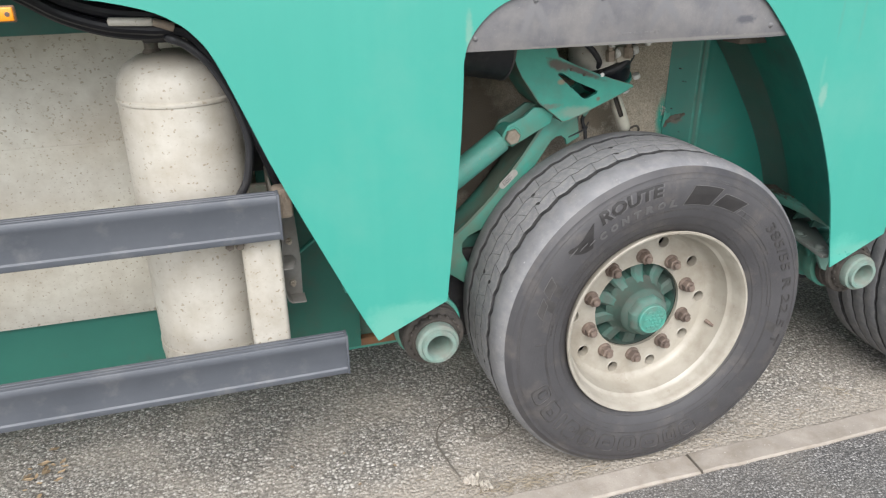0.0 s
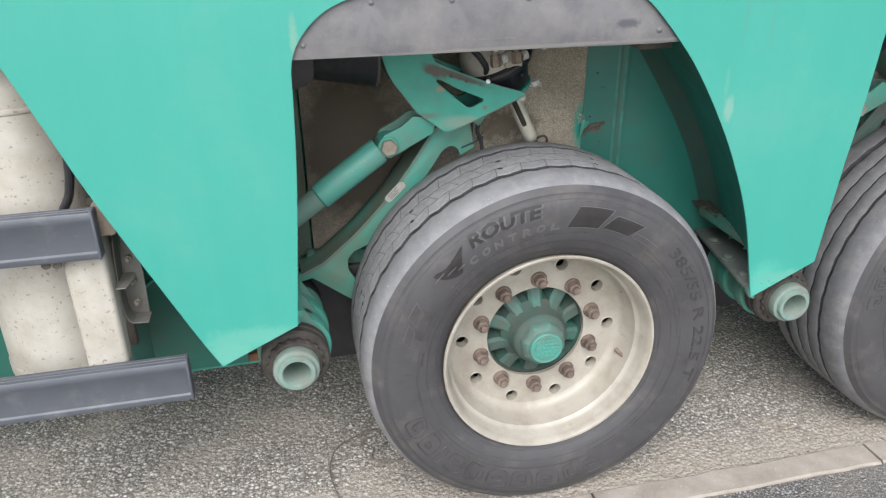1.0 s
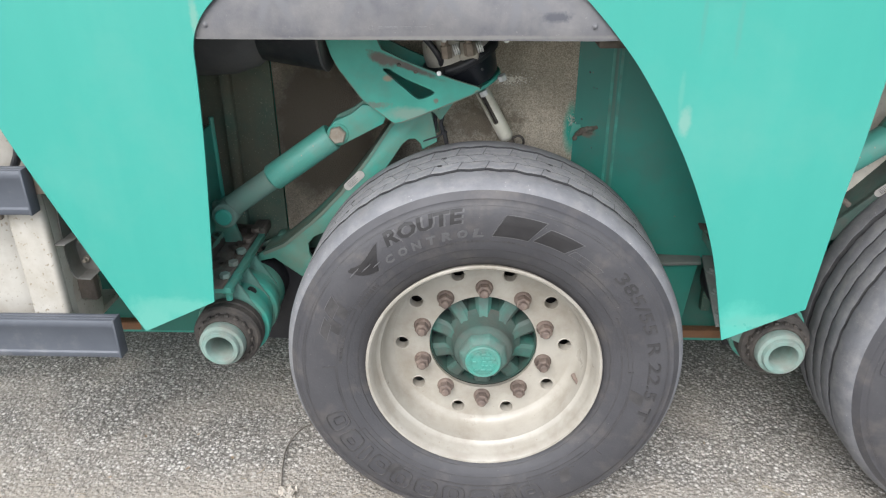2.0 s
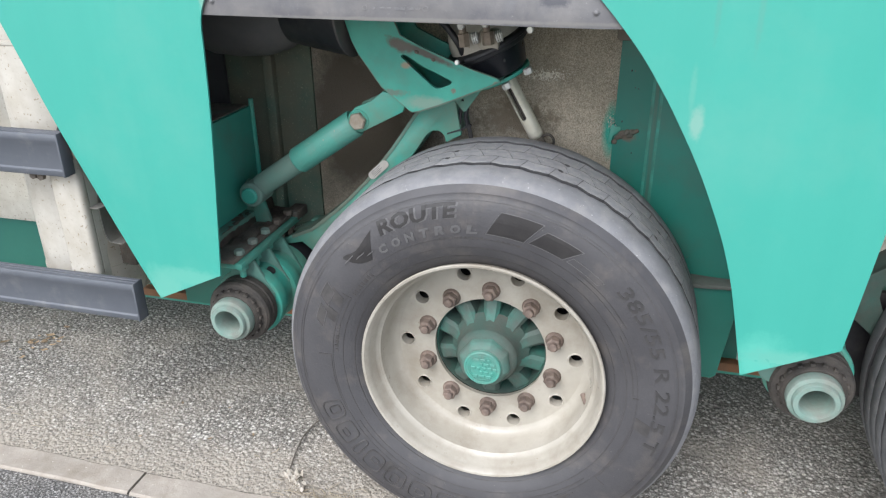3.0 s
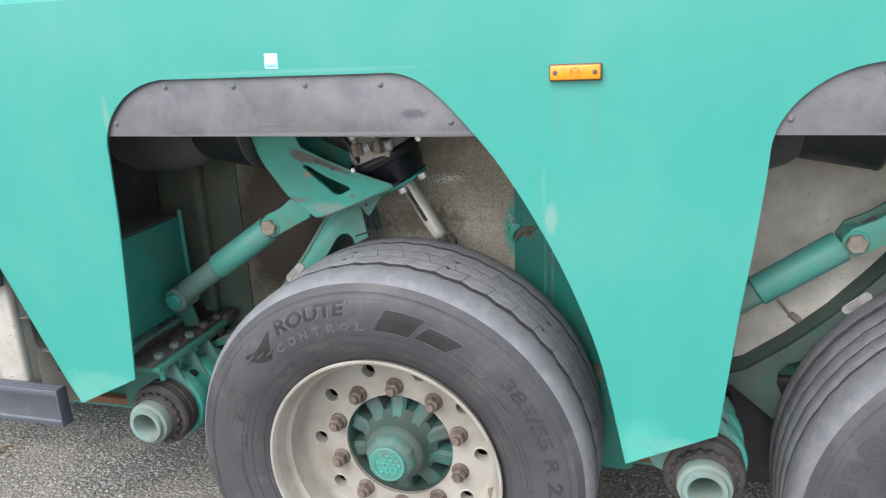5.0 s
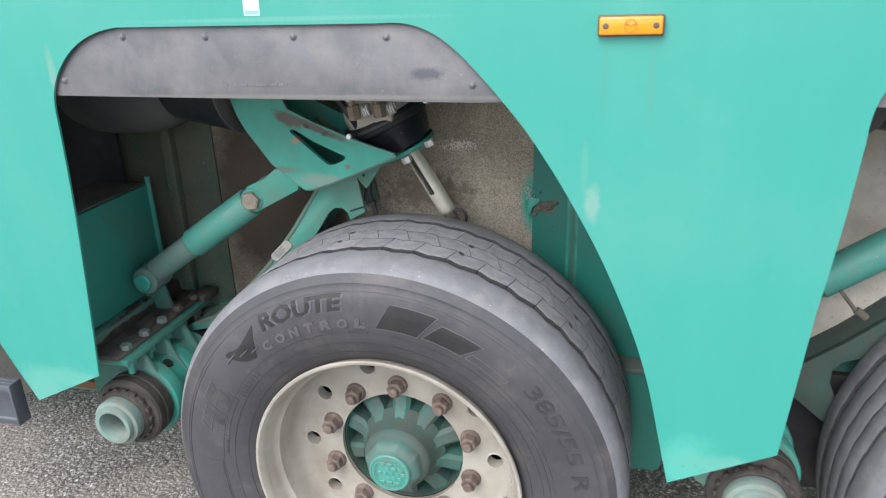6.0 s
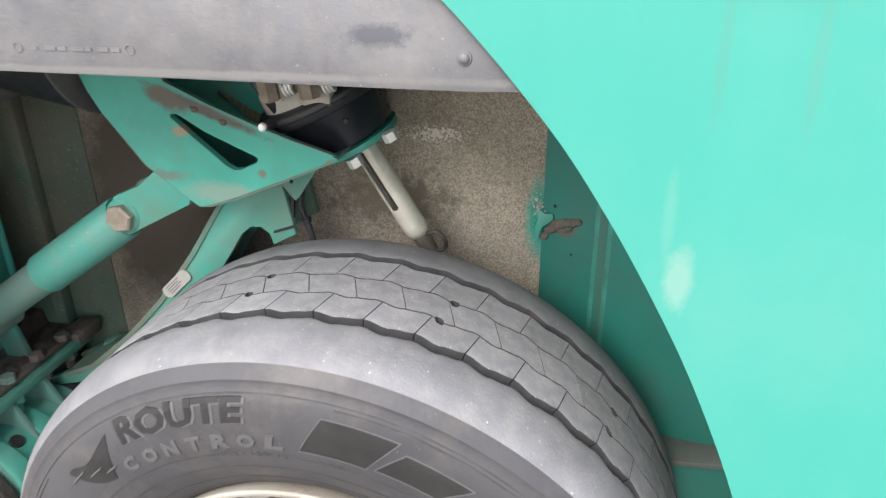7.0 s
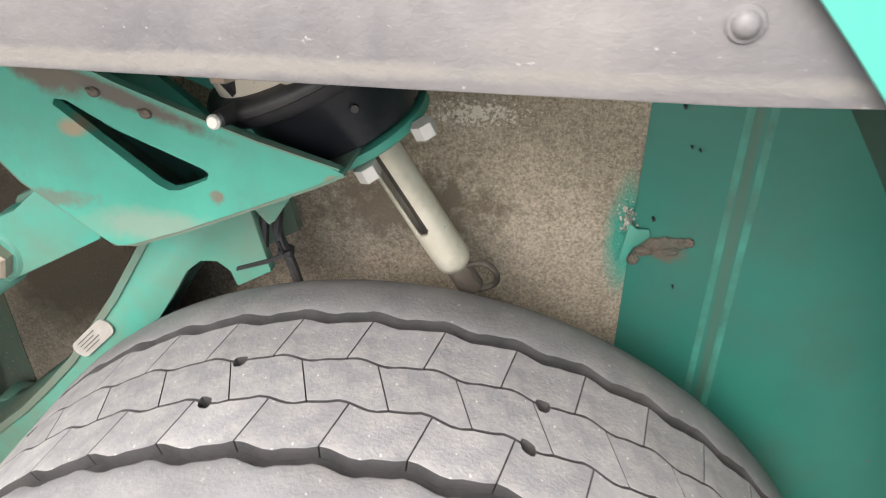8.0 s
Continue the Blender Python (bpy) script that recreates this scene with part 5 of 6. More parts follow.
def word_on_tyre(name, text, a0, a1, r0, r1, tyre, slant=0.0, bold=0.02, material=None, rise=0.0016):
    bm = letters(text, 1.0, 0.0, bold)
    xs, ys = [v.co.x for v in bm.verts], [v.co.y for v in bm.verts]
    for v in bm.verts:
        v.co.x += slant * v.co.y - min(xs)
        v.co.y -= min(ys)
        v.co.z = 0
    w, h = max(v.co.x for v in bm.verts), max(ys) - min(ys)
    bmesh.ops.triangulate(bm, faces=bm.faces[:])
    for _ in range(2):
        bmesh.ops.subdivide_edges(bm, edges=[e for e in bm.edges if e.calc_length() > 0.22], cuts=1)
        bmesh.ops.triangulate(bm, faces=bm.faces[:])
    on_sidewall(bm, radians(a0), radians(a1), r0, r1, w, h, 0.0)
    faces = bm.faces[:]
    g = bmesh.ops.extrude_face_region(bm, geom=faces)["geom"]
    bmesh.ops.translate(bm, vec=(0, -rise, 0), verts=[e for e in g if isinstance(e, bmesh.types.BMVert)])
    bm.verts.ensure_lookup_table()
    todo, islands = set(bm.verts), []
    while todo:
        stack, seen = [todo.pop()], set()
        while stack:
            v = stack.pop()
            seen.add(v)
            for e in v.link_edges:
                w = e.other_vert(v)
                if w in todo:
                    todo.discard(w)
                    stack.append(w)
        islands.append(seen)
    for seen in islands:
        one, at = bmesh.new(), {}
        for v in seen:
            at[v] = one.verts.new(v.co)
        for f in {f for v in seen for f in v.link_faces}:
            one.faces.new([at[v] for v in f.verts])
        part(name, one, material or M_LETTER, tyre, smooth=0)
    bm.free()


def strip_on_tyre(bm, a0, a1, r0, r1, h=0.0012, slant=0.0, n=8):
    """A raised bar on the side between two angles and radii; slant: degrees by which its outer edge runs on."""
    own = bmesh.new()
    m = max(1, round((r1 - r0) / 0.008))
    rows = []
    for j in range(m + 1):
        r = r0 + (r1 - r0) * j / m
        rows.append([own.verts.new(wheel_point(radians(a0 + (a1 - a0) * k / n + slant * j / m), r, side_y(r) - h)) for k in range(n + 1)])
    for inner, outer in zip(rows, rows[1:]):
        for k in range(n):
            own.faces.new((inner[k], inner[k + 1], outer[k + 1], outer[k]))
    g = bmesh.ops.extrude_face_region(own, geom=own.faces[:])["geom"]
    bmesh.ops.translate(own, vec=(0, h + 0.001, 0), verts=[e for e in g if isinstance(e, bmesh.types.BMVert)])
    return join(own, bm)


def rim_parts():
    axis = basis((CX, 0, CZ), (0, 1, 0))
    prof = [(0.283, 0.045), (0.287, 0.030), (0.2925, 0.018), (0.2935, 0.012), (0.2915, 0.0085), (0.2865, 0.0095), (0.2825, 0.015), (0.2785, 0.026), (0.2770, 0.036), (0.2745, 0.040), (0.2735, 0.050), (0.2690, 0.058), (0.2630, 0.064), (0.2615, 0.078), (0.2600, 0.096), (0.2575, 0.104), (0.2565, 0.117), (0.2510, 0.128), (0.2440, 0.135), (0.236, 0.138)]
    wheel = part("wheel", lathe(prof, axis, 96), M_RIM, trailer, "cream steel truck wheel with ten hand holes and rusty nuts")
    # flat disc with the hand holes cut through
    bm = bmesh.new()
    def circle(cx, cz, r, n):
        vs = [bm.verts.new((cx + r * math.sin(2 * math.pi * k / n), 0.138, cz + r * math.cos(2 * math.pi * k / n))) for k in range(n)]
        return [bm.edges.new((vs[k], vs[(k + 1) % n])) for k in range(n)]
    edges = circle(CX, CZ, 0.236, 96) + circle(CX, CZ, 0.1415, 72)
    for k in range(10):
        a = radians(18 + 36 * k)
        edges += circle(CX + 0.2135 * math.sin(a), CZ + 0.2135 * math.cos(a), 0.0170, 22)
    bmesh.ops.triangle_fill(bm, use_beauty=True, edges=edges)
    g = bmesh.ops.extrude_face_region(bm, geom=bm.faces[:])["geom"]
    bmesh.ops.translate(bm, vec=(0, 0.012, 0), verts=[e for e in g if isinstance(e, bmesh.types.BMVert)])
    part("disc", bm, M_RIM, wheel, smooth=25)
    # pressed dimple lips beside the hand holes
    for k in range(10):
        a = radians(18 + 36 * k)
        o = (CX + 0.2135 * math.sin(a), 0.138, CZ + 0.2135 * math.cos(a))
        bm = lathe([(0.0160, 0.026), (0.0164, 0.004), (0.0171, -0.0012), (0.0190, -0.0016), (0.0212, 0.0002)], basis(o, (0, 1, 0)), 20)
        part("hole_lip", bm, M_RIM, wheel)
    # nuts with studs and washers
    nut = None
    for k in range(10):
        a = radians(36 * k + 0.5)
        m = Matrix.Translation((CX + 0.1675 * math.sin(a), 0.1378, CZ + 0.1675 * math.cos(a))) @ Matrix.Rotation(radians(37 * k), 4, "Y")
        if nut is None:
            bm = lathe([(0.012, 0.0), (0.0225, 0.0), (0.0225, 0.003), (0.0195, 0.0075), (0.016, 0.0080)], basis((0, 0, 0), (0, -1, 0)), 24)
            hexagon((0, -0.0075, 0), (0, -1, 0), 0.0182, 0.021, bm=bm)
            rod((0, -0.026, 0), (0, -0.040, 0), 0.0105, steps=16, bevel=0.002, bm=bm)
            nut = part("wheel_nut", bm, M_RUST, wheel, "rusty wheel nut with stud end")
            nut.matrix_basis = m
        else:
            repeat(nut, "wheel_nut", m)
    part("valve", rod((0.242, 0.118, 0.399), (0.252, 0.088, 0.393), 0.0065, 0.005, steps=12), M_RUST, wheel, "small dirty tyre valve")
    # green hub with ribs, cap and embossed face
    hub = part("hub", lathe([(0.141, 0.24), (0.141, 0.152), (0.138, 0.150), (0.136, 0.215), (0.104, 0.215), (0.094, 0.160), (0.080, 0.150), (0.072, 0.120), (0.0725, 0.100), (0.068, 0.096), (0.06, 0.094), (0.0, 0.094)], axis, 60), M_HUB, wheel, "teal painted axle hub with radial ribs")
    for k in range(10):
        m = Matrix.Translation((CX, 0, CZ)) @ Matrix.Rotation(radians(36 * k), 4, "Y")
        bm = bmesh.new()
        vs = []
        for z, w, y in ((0.070, 0.017, 0.118), (0.088, 0.0215, 0.140), (0.104, 0.0235, 0.150), (0.1365, 0.026, 0.158)):
            vs.append([bm.verts.new((s * w * q, yy, z)) for s, q, yy in ((-1, 1, 0.22), (-1, 0.86, y + 0.008), (-1, 0.5, y), (1, 0.5, y), (1, 0.86, y + 0.008), (1, 1, 0.22))])
        for p, q in zip(vs, vs[1:]):
            for i in range(5):
                bm.faces.new((p[i], p[i + 1], q[i + 1], q[i]))
        bm.faces.new(vs[-1])
        bmesh.ops.transform(bm, matrix=m, verts=bm.verts)
        part("hub_rib", bm, M_HUB, wheel)
    part("hub_neck", lathe([(0.098, 0.152), (0.090, 0.144), (0.0835, 0.134), (0.0785, 0.118), (0.0765, 0.102)], axis, 48), M_NECK, wheel, "hub neck under grey-brown brake dust")
    cap = part("hub_cap", lathe([(0.0765, 0.104), (0.073, 0.096), (0.067, 0.090), (0.060, 0.086)], axis, 40), M_NECK, wheel, "teal hexagonal hub cap with a moulded badge")
    bm = lathe([(0.0645, 0.092), (0.0645, 0.074), (0.060, 0.066), (0.052, 0.058), (0.0, 0.058)], axis @ pose(0, 0, 0, 0, 0, 15), 8)
    bmesh.ops.bevel(bm, geom=[e for e in bm.edges if e.calc_face_angle(0) > 0.5], offset=0.003, segments=2, profile=0.5, affect="EDGES")
    part("cap_hexagon", bm, M_CAP_DUSTY, wheel, smooth=40)
    part("badge", lathe([(0.0455, 0.060), (0.0455, 0.050), (0.0435, 0.0475), (0.0405, 0.0475), (0.040, 0.0488), (0.0, 0.0488)], axis, 40), M_CAP, wheel)
    bm = bmesh.new()
    rng = random.Random(2)
    for k in range(5):
        z = 0.024 - 0.0115 * k
        half = math.sqrt(max(0, 0.036 ** 2 - z * z))
        x = -half * (0.15 if k % 2 else 0.75)
        while x < half - 0.008:
            w = rng.uniform(0.006, 0.013)
            box((CX + x, 0.0465, CZ + z - 0.0035), (CX + min(x + w, half), 0.0489, CZ + z + 0.0035), 0.0008, 1, bm=bm)
            x += w + 0.0035
    for r in (0.034, 0.03):
        lathe([(r, 0.0489), (r, 0.0472), (r + 0.0015, 0.0472), (r + 0.0015, 0.0489)], axis, 40, bm=bm)
    part("moulded_shape", bm, M_CAP, wheel)
    # drum and far side close the wheel behind the disc
    part("brake_drum", lathe([(0.0, 0.21), (0.225, 0.21), (0.235, 0.22), (0.235, 0.40), (0.0, 0.40)], axis, 48), M_BLACK, wheel)
    part("barrel", lathe([(0.262, 0.075), (0.262, 0.30), (0.29, 0.355), (0.283, 0.335)], axis, 64), M_RIM, wheel)
    return wheel


def frame_on_tyre(bm, a0, a1, r0, r1, w, h=0.0012, slant=0.0):
    """A thin raised outline on the side between two angles and radii."""
    d = math.degrees(w / (0.5 * (r0 + r1)))
    lean = slant * (r1 - r0 - w) / (r1 - r0)
    strip_on_tyre(bm, a0, a1, r0, r0 + w, h, slant * w / (r1 - r0), 8)
    strip_on_tyre(bm, a0 + lean, a1 + lean, r1 - w, r1, h, slant * w / (r1 - r0), 8)
    strip_on_tyre(bm, a0, a0 + d, r0 + w, r1 - w, h, lean, 2)
    strip_on_tyre(bm, a1 - d, a1, r0 + w, r1 - w, h, lean, 2)


def loop_on_tyre(bm, a, r, half_a, half_r, w, h=0.0022, n=24):
    """A raised rounded ring on the side about an angle and a radius."""
    own = bmesh.new()
    rings = []
    for k in range(n):
        t = 2 * math.pi * k / n
        c, d = math.cos(t), math.sin(t)
        c, d = math.copysign(abs(c) ** 0.5, c), math.copysign(abs(d) ** 0.5, d)
        ring = []
        for f, lift in ((0.0, -0.001), (0.25, h), (0.75, h), (1.0, -0.001)):
            rr = r + d * (half_r - f * w)
            ring.append(own.verts.new(wheel_point(radians(a + c * (half_a - math.degrees(f * w / r)) - 16 * (rr - r)), rr, side_y(rr) - lift)))
        rings.append(ring)
    for p, q in zip(rings, rings[1:] + rings[:1]):
        for k in range(3):
            own.faces.new((p[k], p[k + 1], q[k + 1], q[k]))
    return join(own, bm)


def maker_shapes(tyre, a, widths, r0, r1, material):
    """Large hollow shapes where the maker's lettering stands, one for each character."""
    r, half = (r0 + r1) / 2, (r1 - r0) / 2
    for k, w in enumerate(widths):
        bm = bmesh.new()
        loop_on_tyre(bm, a + w / 2, r, w / 2, half, 0.005)
        if w > 5:
            loop_on_tyre(bm, a + w / 2, r + 0.004 * (k % 3 - 1), 0.22 * w, half * (0.55 if k % 2 else 0.3), 0.004)
        part("maker_shape", bm, material, tyre, smooth=50)
        a += w + 1.6


def sidewall_marks(tyre):
    word_on_tyre("letter", "ROUTE", -32.5, -6.5, 0.411, 0.4455, tyre, slant=0.16, bold=0.035)
    word_on_tyre("letter_shadow", "ROUTE", -32.0, -5.9, 0.4093, 0.4440, tyre, slant=0.16, bold=0.045, material=M_LETTER_BODY, rise=0.0008)
    for k, c in enumerate("CONTROL"):
        word_on_tyre("letter", c, -36.4 + 5.35 * k, -32.6 + 5.35 * k, 0.3735, 0.3945, tyre, slant=0.16, bold=0.05, material=M_LETTER_BODY)
    word_on_tyre("letter", "385/55 R 22.5 T", 47.4, 108.5, 0.4005, 0.4315, tyre, slant=0.1, bold=0.01, material=M_LETTER_FAINT)
    bm = bmesh.new()
    for a0, a1, r0, r1, s in ((2.6, 14.6, 0.377, 0.4295, 4.0), (16.7, 28.0, 0.380, 0.418, 4.0)):
        strip_on_tyre(bm, a0, a1, r0, r1, 0.0010, s)
    part("wedge_mark", bm, M_LETTER, tyre, "raised wedge pattern", smooth=0)
    for a0, a1, r0, r1, s in ((2.2, 15.0, 0.3755, 0.431, 4.1), (16.3, 28.4, 0.3785, 0.4195, 4.1), (29.6, 42.0, 0.3800, 0.3960, 1.2), (-67.4, -61.0, 0.3925, 0.4215, 2.6), (-76.4, -69.6, 0.3905, 0.4135, 2.6)):
        bm = bmesh.new()
        frame_on_tyre(bm, a0, a1, r0, r1, 0.0013, 0.0014, s)
        part("wedge_outline", bm, M_LETTER_EDGE, tyre, "thin raised outline of the wedge pattern", smooth=0)
    for a0, a1, r0, r1 in ((-67.0, -61.5, 0.394, 0.420), (-76.0, -70.0, 0.392, 0.412)):
        part("wedge_mark", strip_on_tyre(None, a0, a1, r0, r1, 0.0009, 2.5), M_LETTER_DUSTY, tyre, smooth=0)
    bm = bmesh.new()
    shape = ((-50.5, 0.421, 0.425), (-49, 0.413, 0.424), (-47, 0.401, 0.419), (-45, 0.392, 0.416), (-43, 0.385, 0.418), (-41, 0.380, 0.424), (-39, 0.377, 0.431), (-38, 0.376, 0.434))
    rows = []
    for a, r0, r1 in shape:
        rr = [r0 + (r1 - r0) * k / 6 for k in range(7)]
        rows.append([bm.verts.new(wheel_point(radians(a + 3 * (r - 0.4) / 0.03), r, side_y(r) - 0.001)) for r in rr])
    for p, q in zip(rows, rows[1:]):
        for k in range(6):
            bm.faces.new((p[k], p[k + 1], q[k + 1], q[k]))
    g = bmesh.ops.extrude_face_region(bm, geom=bm.faces[:])["geom"]
    bmesh.ops.translate(bm, vec=(0, 0.003, 0), verts=[e for e in g if isinstance(e, bmesh.types.BMVert)])
    part("leaf_mark", bm, M_LETTER, tyre, "raised leaf-shaped mark", smooth=0)
    for a0, a1, r in ((-49.6, -45.6, 0.4105), (-45.2, -41.6, 0.3995), (-41.2, -38.6, 0.3900)):
        part("leaf_line", strip_on_tyre(None, a0, a1, r, r + 0.0022, 0.0022, 1.0, 6), M_LETTER_EDGE, tyre, smooth=0)
    # unreadable mouldings: bars of their size
    bm = bmesh.new()
    rng = random.Random(8)
    for a0, a1, r0, r1 in ((-14, 2, 0.361, 0.366), (6, 15, 0.362, 0.366), (-58, -46, 0.345, 0.356), (140, 152, 0.37, 0.374), (-86, -74, 0.35, 0.357)):
        a = a0
        while a < a1:
            w = rng.uniform(0.7, 1.6)
            strip_on_tyre(bm, a, a + w, r0, r1, 0.0009, 0, 2)
            a += w + 0.7
    for a0 in (-73, -66, 96, 142, 165, 214):
        strip_on_tyre(bm, a0, a0 + 4.5, 0.366, 0.402, 0.0007, 2)
    tagged(part("small_print", bm, M_LETTER_DUSTY, tyre, smooth=0), kind="stuff")
    maker_shapes(tyre, 156.5, (8.4, 6.6, 10.0, 9.4, 9.4, 8.6, 8.4, 3.4, 8.8, 8.2), 0.370, 0.430, M_LETTER_DUSTY)
    bm = bmesh.new()
    for r, w in ((0.448, 0.0012), (0.362, 0.0010), (0.338, 0.0012), (0.312, 0.0016)):
        lathe([(r, side_y(r) + 0.001), (r, side_y(r) - 0.0008), (r + w, side_y(r + w) - 0.0008), (r + w, side_y(r + w) + 0.001)], basis((CX, 0, CZ), (0, 1, 0)), 120, bm=bm)
    part("moulding_line", bm, M_LETTER_DUSTY, tyre)
    # long flat bars between the words
    bm = bmesh.new()
    for a0, a1, r in ((34, 60, 0.372), (62, 88, 0.352), (100, 128, 0.366), (132, 160, 0.352), (164, 198, 0.360), (205, 240, 0.350), (246, 272, 0.366), (276, 300, 0.352), (8, 44, 0.442), (120, 165, 0.4465), (262, 306, 0.442)):
        strip_on_tyre(bm, a0, a1, r, r + 0.0016, 0.0010, 0, 24)
    for a0, r0, r1 in ((34, 0.372, 0.396), (88, 0.352, 0.366), (128, 0.366, 0.392), (160, 0.352, 0.380), (240, 0.350, 0.376), (272, 0.366, 0.398), (300, 0.352, 0.376)):
        strip_on_tyre(bm, a0, a0 + 0.4, r0, r1, 0.0010, 0, 2)
    tagged(part("moulding_bar", bm, M_LETTER_DUSTY, tyre, smooth=0), kind="stuff")


def full_wheel():
    wheel = rim_parts()
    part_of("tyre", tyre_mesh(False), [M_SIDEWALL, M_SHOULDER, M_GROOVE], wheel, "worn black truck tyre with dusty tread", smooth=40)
    sidewall_marks(wheel)
    rows = ((0.1050, 0.1523, 0.010, 0.0), (0.1553, 0.2042, -0.019, -0.024), (0.2072, 0.2570, 0.010, -0.006))
    holes = (radians(17.4), radians(18.5))
    spin = lambda k: Matrix.Translation((CX, 0, CZ)) @ Matrix.Rotation(STEP * k, 4, "Y") @ Matrix.Translation((-CX, 0, -CZ))
    for n, (lo, hi, lean, phase) in enumerate(rows):
        near = (holes[n - 1] - phase / R_TOP) / STEP if n else None
        far = (holes[n] - (phase + lean) / R_TOP) / STEP if n < 2 else None
        made = {}
        for k in range(BLOCKS):
            bites = tuple(h - int(h) if h and (k - int(h)) % 4 == 0 else None for h in (near, far))
            if bites in made:
                repeat(made[bites], "tread_block", spin(k))
            else:
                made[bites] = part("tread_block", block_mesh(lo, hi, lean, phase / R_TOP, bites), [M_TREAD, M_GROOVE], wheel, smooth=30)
                made[bites].matrix_basis = spin(k)
    return wheel


def plain_wheel(dx):
    axis = basis((CX, 0, CZ), (0, 1, 0))
    wheel = part("wheel", lathe([(0.283, 0.045), (0.2925, 0.018), (0.2935, 0.012), (0.2865, 0.0095), (0.2765, 0.046), (0.2615, 0.078), (0.256, 0.116), (0.236, 0.138), (0.12, 0.14), (0.0, 0.14)], axis, 72), M_RIM, trailer, "cream steel truck wheel")
    wheel.matrix_basis = Matrix.Translation((dx, 0, 0))
    part_of("tyre", tyre_mesh(True), [M_SIDEWALL, M_RIB, M_GROOVE], wheel, "worn ribbed truck tyre", smooth=40)
    part("hub", lathe([(0.141, 0.135), (0.137, 0.13), (0.10, 0.14), (0.072, 0.12), (0.066, 0.06), (0.0, 0.055)], axis, 40), M_CAP, wheel)
    bm = bmesh.new()
    for r, w in ((0.448, 0.0012), (0.362, 0.0010), (0.338, 0.0012)):
        lathe([(r, side_y(r) + 0.001), (r, side_y(r) - 0.0008), (r + w, side_y(r + w) - 0.0008), (r + w, side_y(r + w) + 0.001)], axis, 96, bm=bm)
    part("moulding_line", bm, M_SIDEWALL, wheel)
    maker_shapes(wheel, -88.0, (7.0, 6.2, 5.6, 7.0, 6.2), 0.398, 0.440, M_SIDEWALL)
    return wheel


# ---------------------------------------------------------------- fittings on the side panel
def marker_lamp(x0, x1, z0, z1):
    lamp = part("marker_lamp", box((x0, -0.009, z0), (x1, 0.0, z1), 0.003, 3), M_LAMP_RIM, trailer, "amber side marker lamp with two screws")
    part("lens", box((x0 + 0.0025, -0.0145, z0 + 0.0025), (x1 - 0.0025, -0.006, z1 - 0.0025), 0.003, 3), M_ORANGE, lamp)
    zc = (z0 + z1) / 2
    for x in (x0 + 0.012, x1 - 0.012):
        bm = lathe([(0.0, -0.001), (0.0028, -0.001), (0.0036, 0.0), (0.0046, -0.0002), (0.0046, 0.002)], basis((x, -0.0145, zc), (0, 1, 0)), 14)
        part("screw", bm, M_RUST, lamp)
    xc = (x0 + x1) / 2
    bm = bmesh.new()
    lathe([(0.0085, 0.0), (0.0085, -0.0007), (0.0094, -0.0007), (0.0094, 0.0)], basis((xc, -0.0145, zc), (0, 1, 0)), 24, bm=bm)
    for s in (-1, 1):
        plate([(xc, zc), (xc + s * 0.0075, zc + 0.005), (xc + s * 0.0075, zc + 0.001)], -0.0152, -0.0145, bm=bm)
    part("moulded_ring", bm, M_ORANGE_DARK, lamp)
    return lamp


marker_lamp(0.4125, 0.5085, 1.3825, 1.4135)
marker_lamp(-1.563, -1.467, 1.395, 1.425)
sticker = part("sticker", plate([(-0.1725, 1.4245), (-0.1430, 1.4240), (-0.1422, 1.4545), (-0.1718, 1.4550)], -0.0006, 0.0), M_STICKER, trailer, "small pale blue and white sticker")
part("white_disc", lathe([(0.0, -0.0009), (0.0085, -0.0009), (0.0085, 0)], basis((-0.1545, 0, 1.4435), (0, 1, 0)), 20), M_STICKER_WHITE, sticker)
part("blue_band", box((-0.1695, -0.0009, 1.427), (-0.1445, -0.0003, 1.4325)), M_STICKER_BLUE, sticker)
full_wheel()
plain_wheel(PITCH)

# ---------------------------------------------------------------- front bay: guard rails, bracket, cylinder, hoses
def guard_rail(x0, x1, z):
    prof = [(0.034, 0.0), (0.002, 0.0), (0.0, 0.003), (0.0, 0.014), (0.0035, 0.018), (0.0035, 0.082), (0.0, 0.087), (0.0, 0.100), (0.003, 0.1055), (0.010, 0.1065), (0.011, 0.1045), (0.0135, 0.1045), (0.0145, 0.1068), (0.021, 0.1070), (0.022, 0.1048), (0.0245, 0.1048), (0.0255, 0.1070), (0.034, 0.1070)]
    bm = bmesh.new()
    rings = [[bm.verts.new((x, y, z + h)) for y, h in prof] for x in (x0, x1)]
    for k in range(len(prof)):
        q = (k + 1) % len(prof)
        bm.faces.new((rings[0][k], rings[0][q], rings[1][q], rings[1][k]))
    bm.faces.new(rings[0])
    bm.faces.new(rings[1][::-1])
    rail = part("guard_rail", bm, M_BAR, trailer, "slate grey profiled side guard rail")
    part("end_cap", box((x1, -0.0015, z - 0.0015), (x1 + 0.006, 0.0355, z + 0.1085), 0.002), M_BAR, rail)
    return rail


guard_rail(-4.1, -1.036, 0.897)
guard_rail(-4.1, -0.906, 0.510)
# cream bracket post that carries the rails
post = part("rail_post", box((-1.125, 0.040, 0.50), (-1.035, 0.072, 0.955), 0.012, 3), M_CREAM, trailer, "cream painted bracket post")
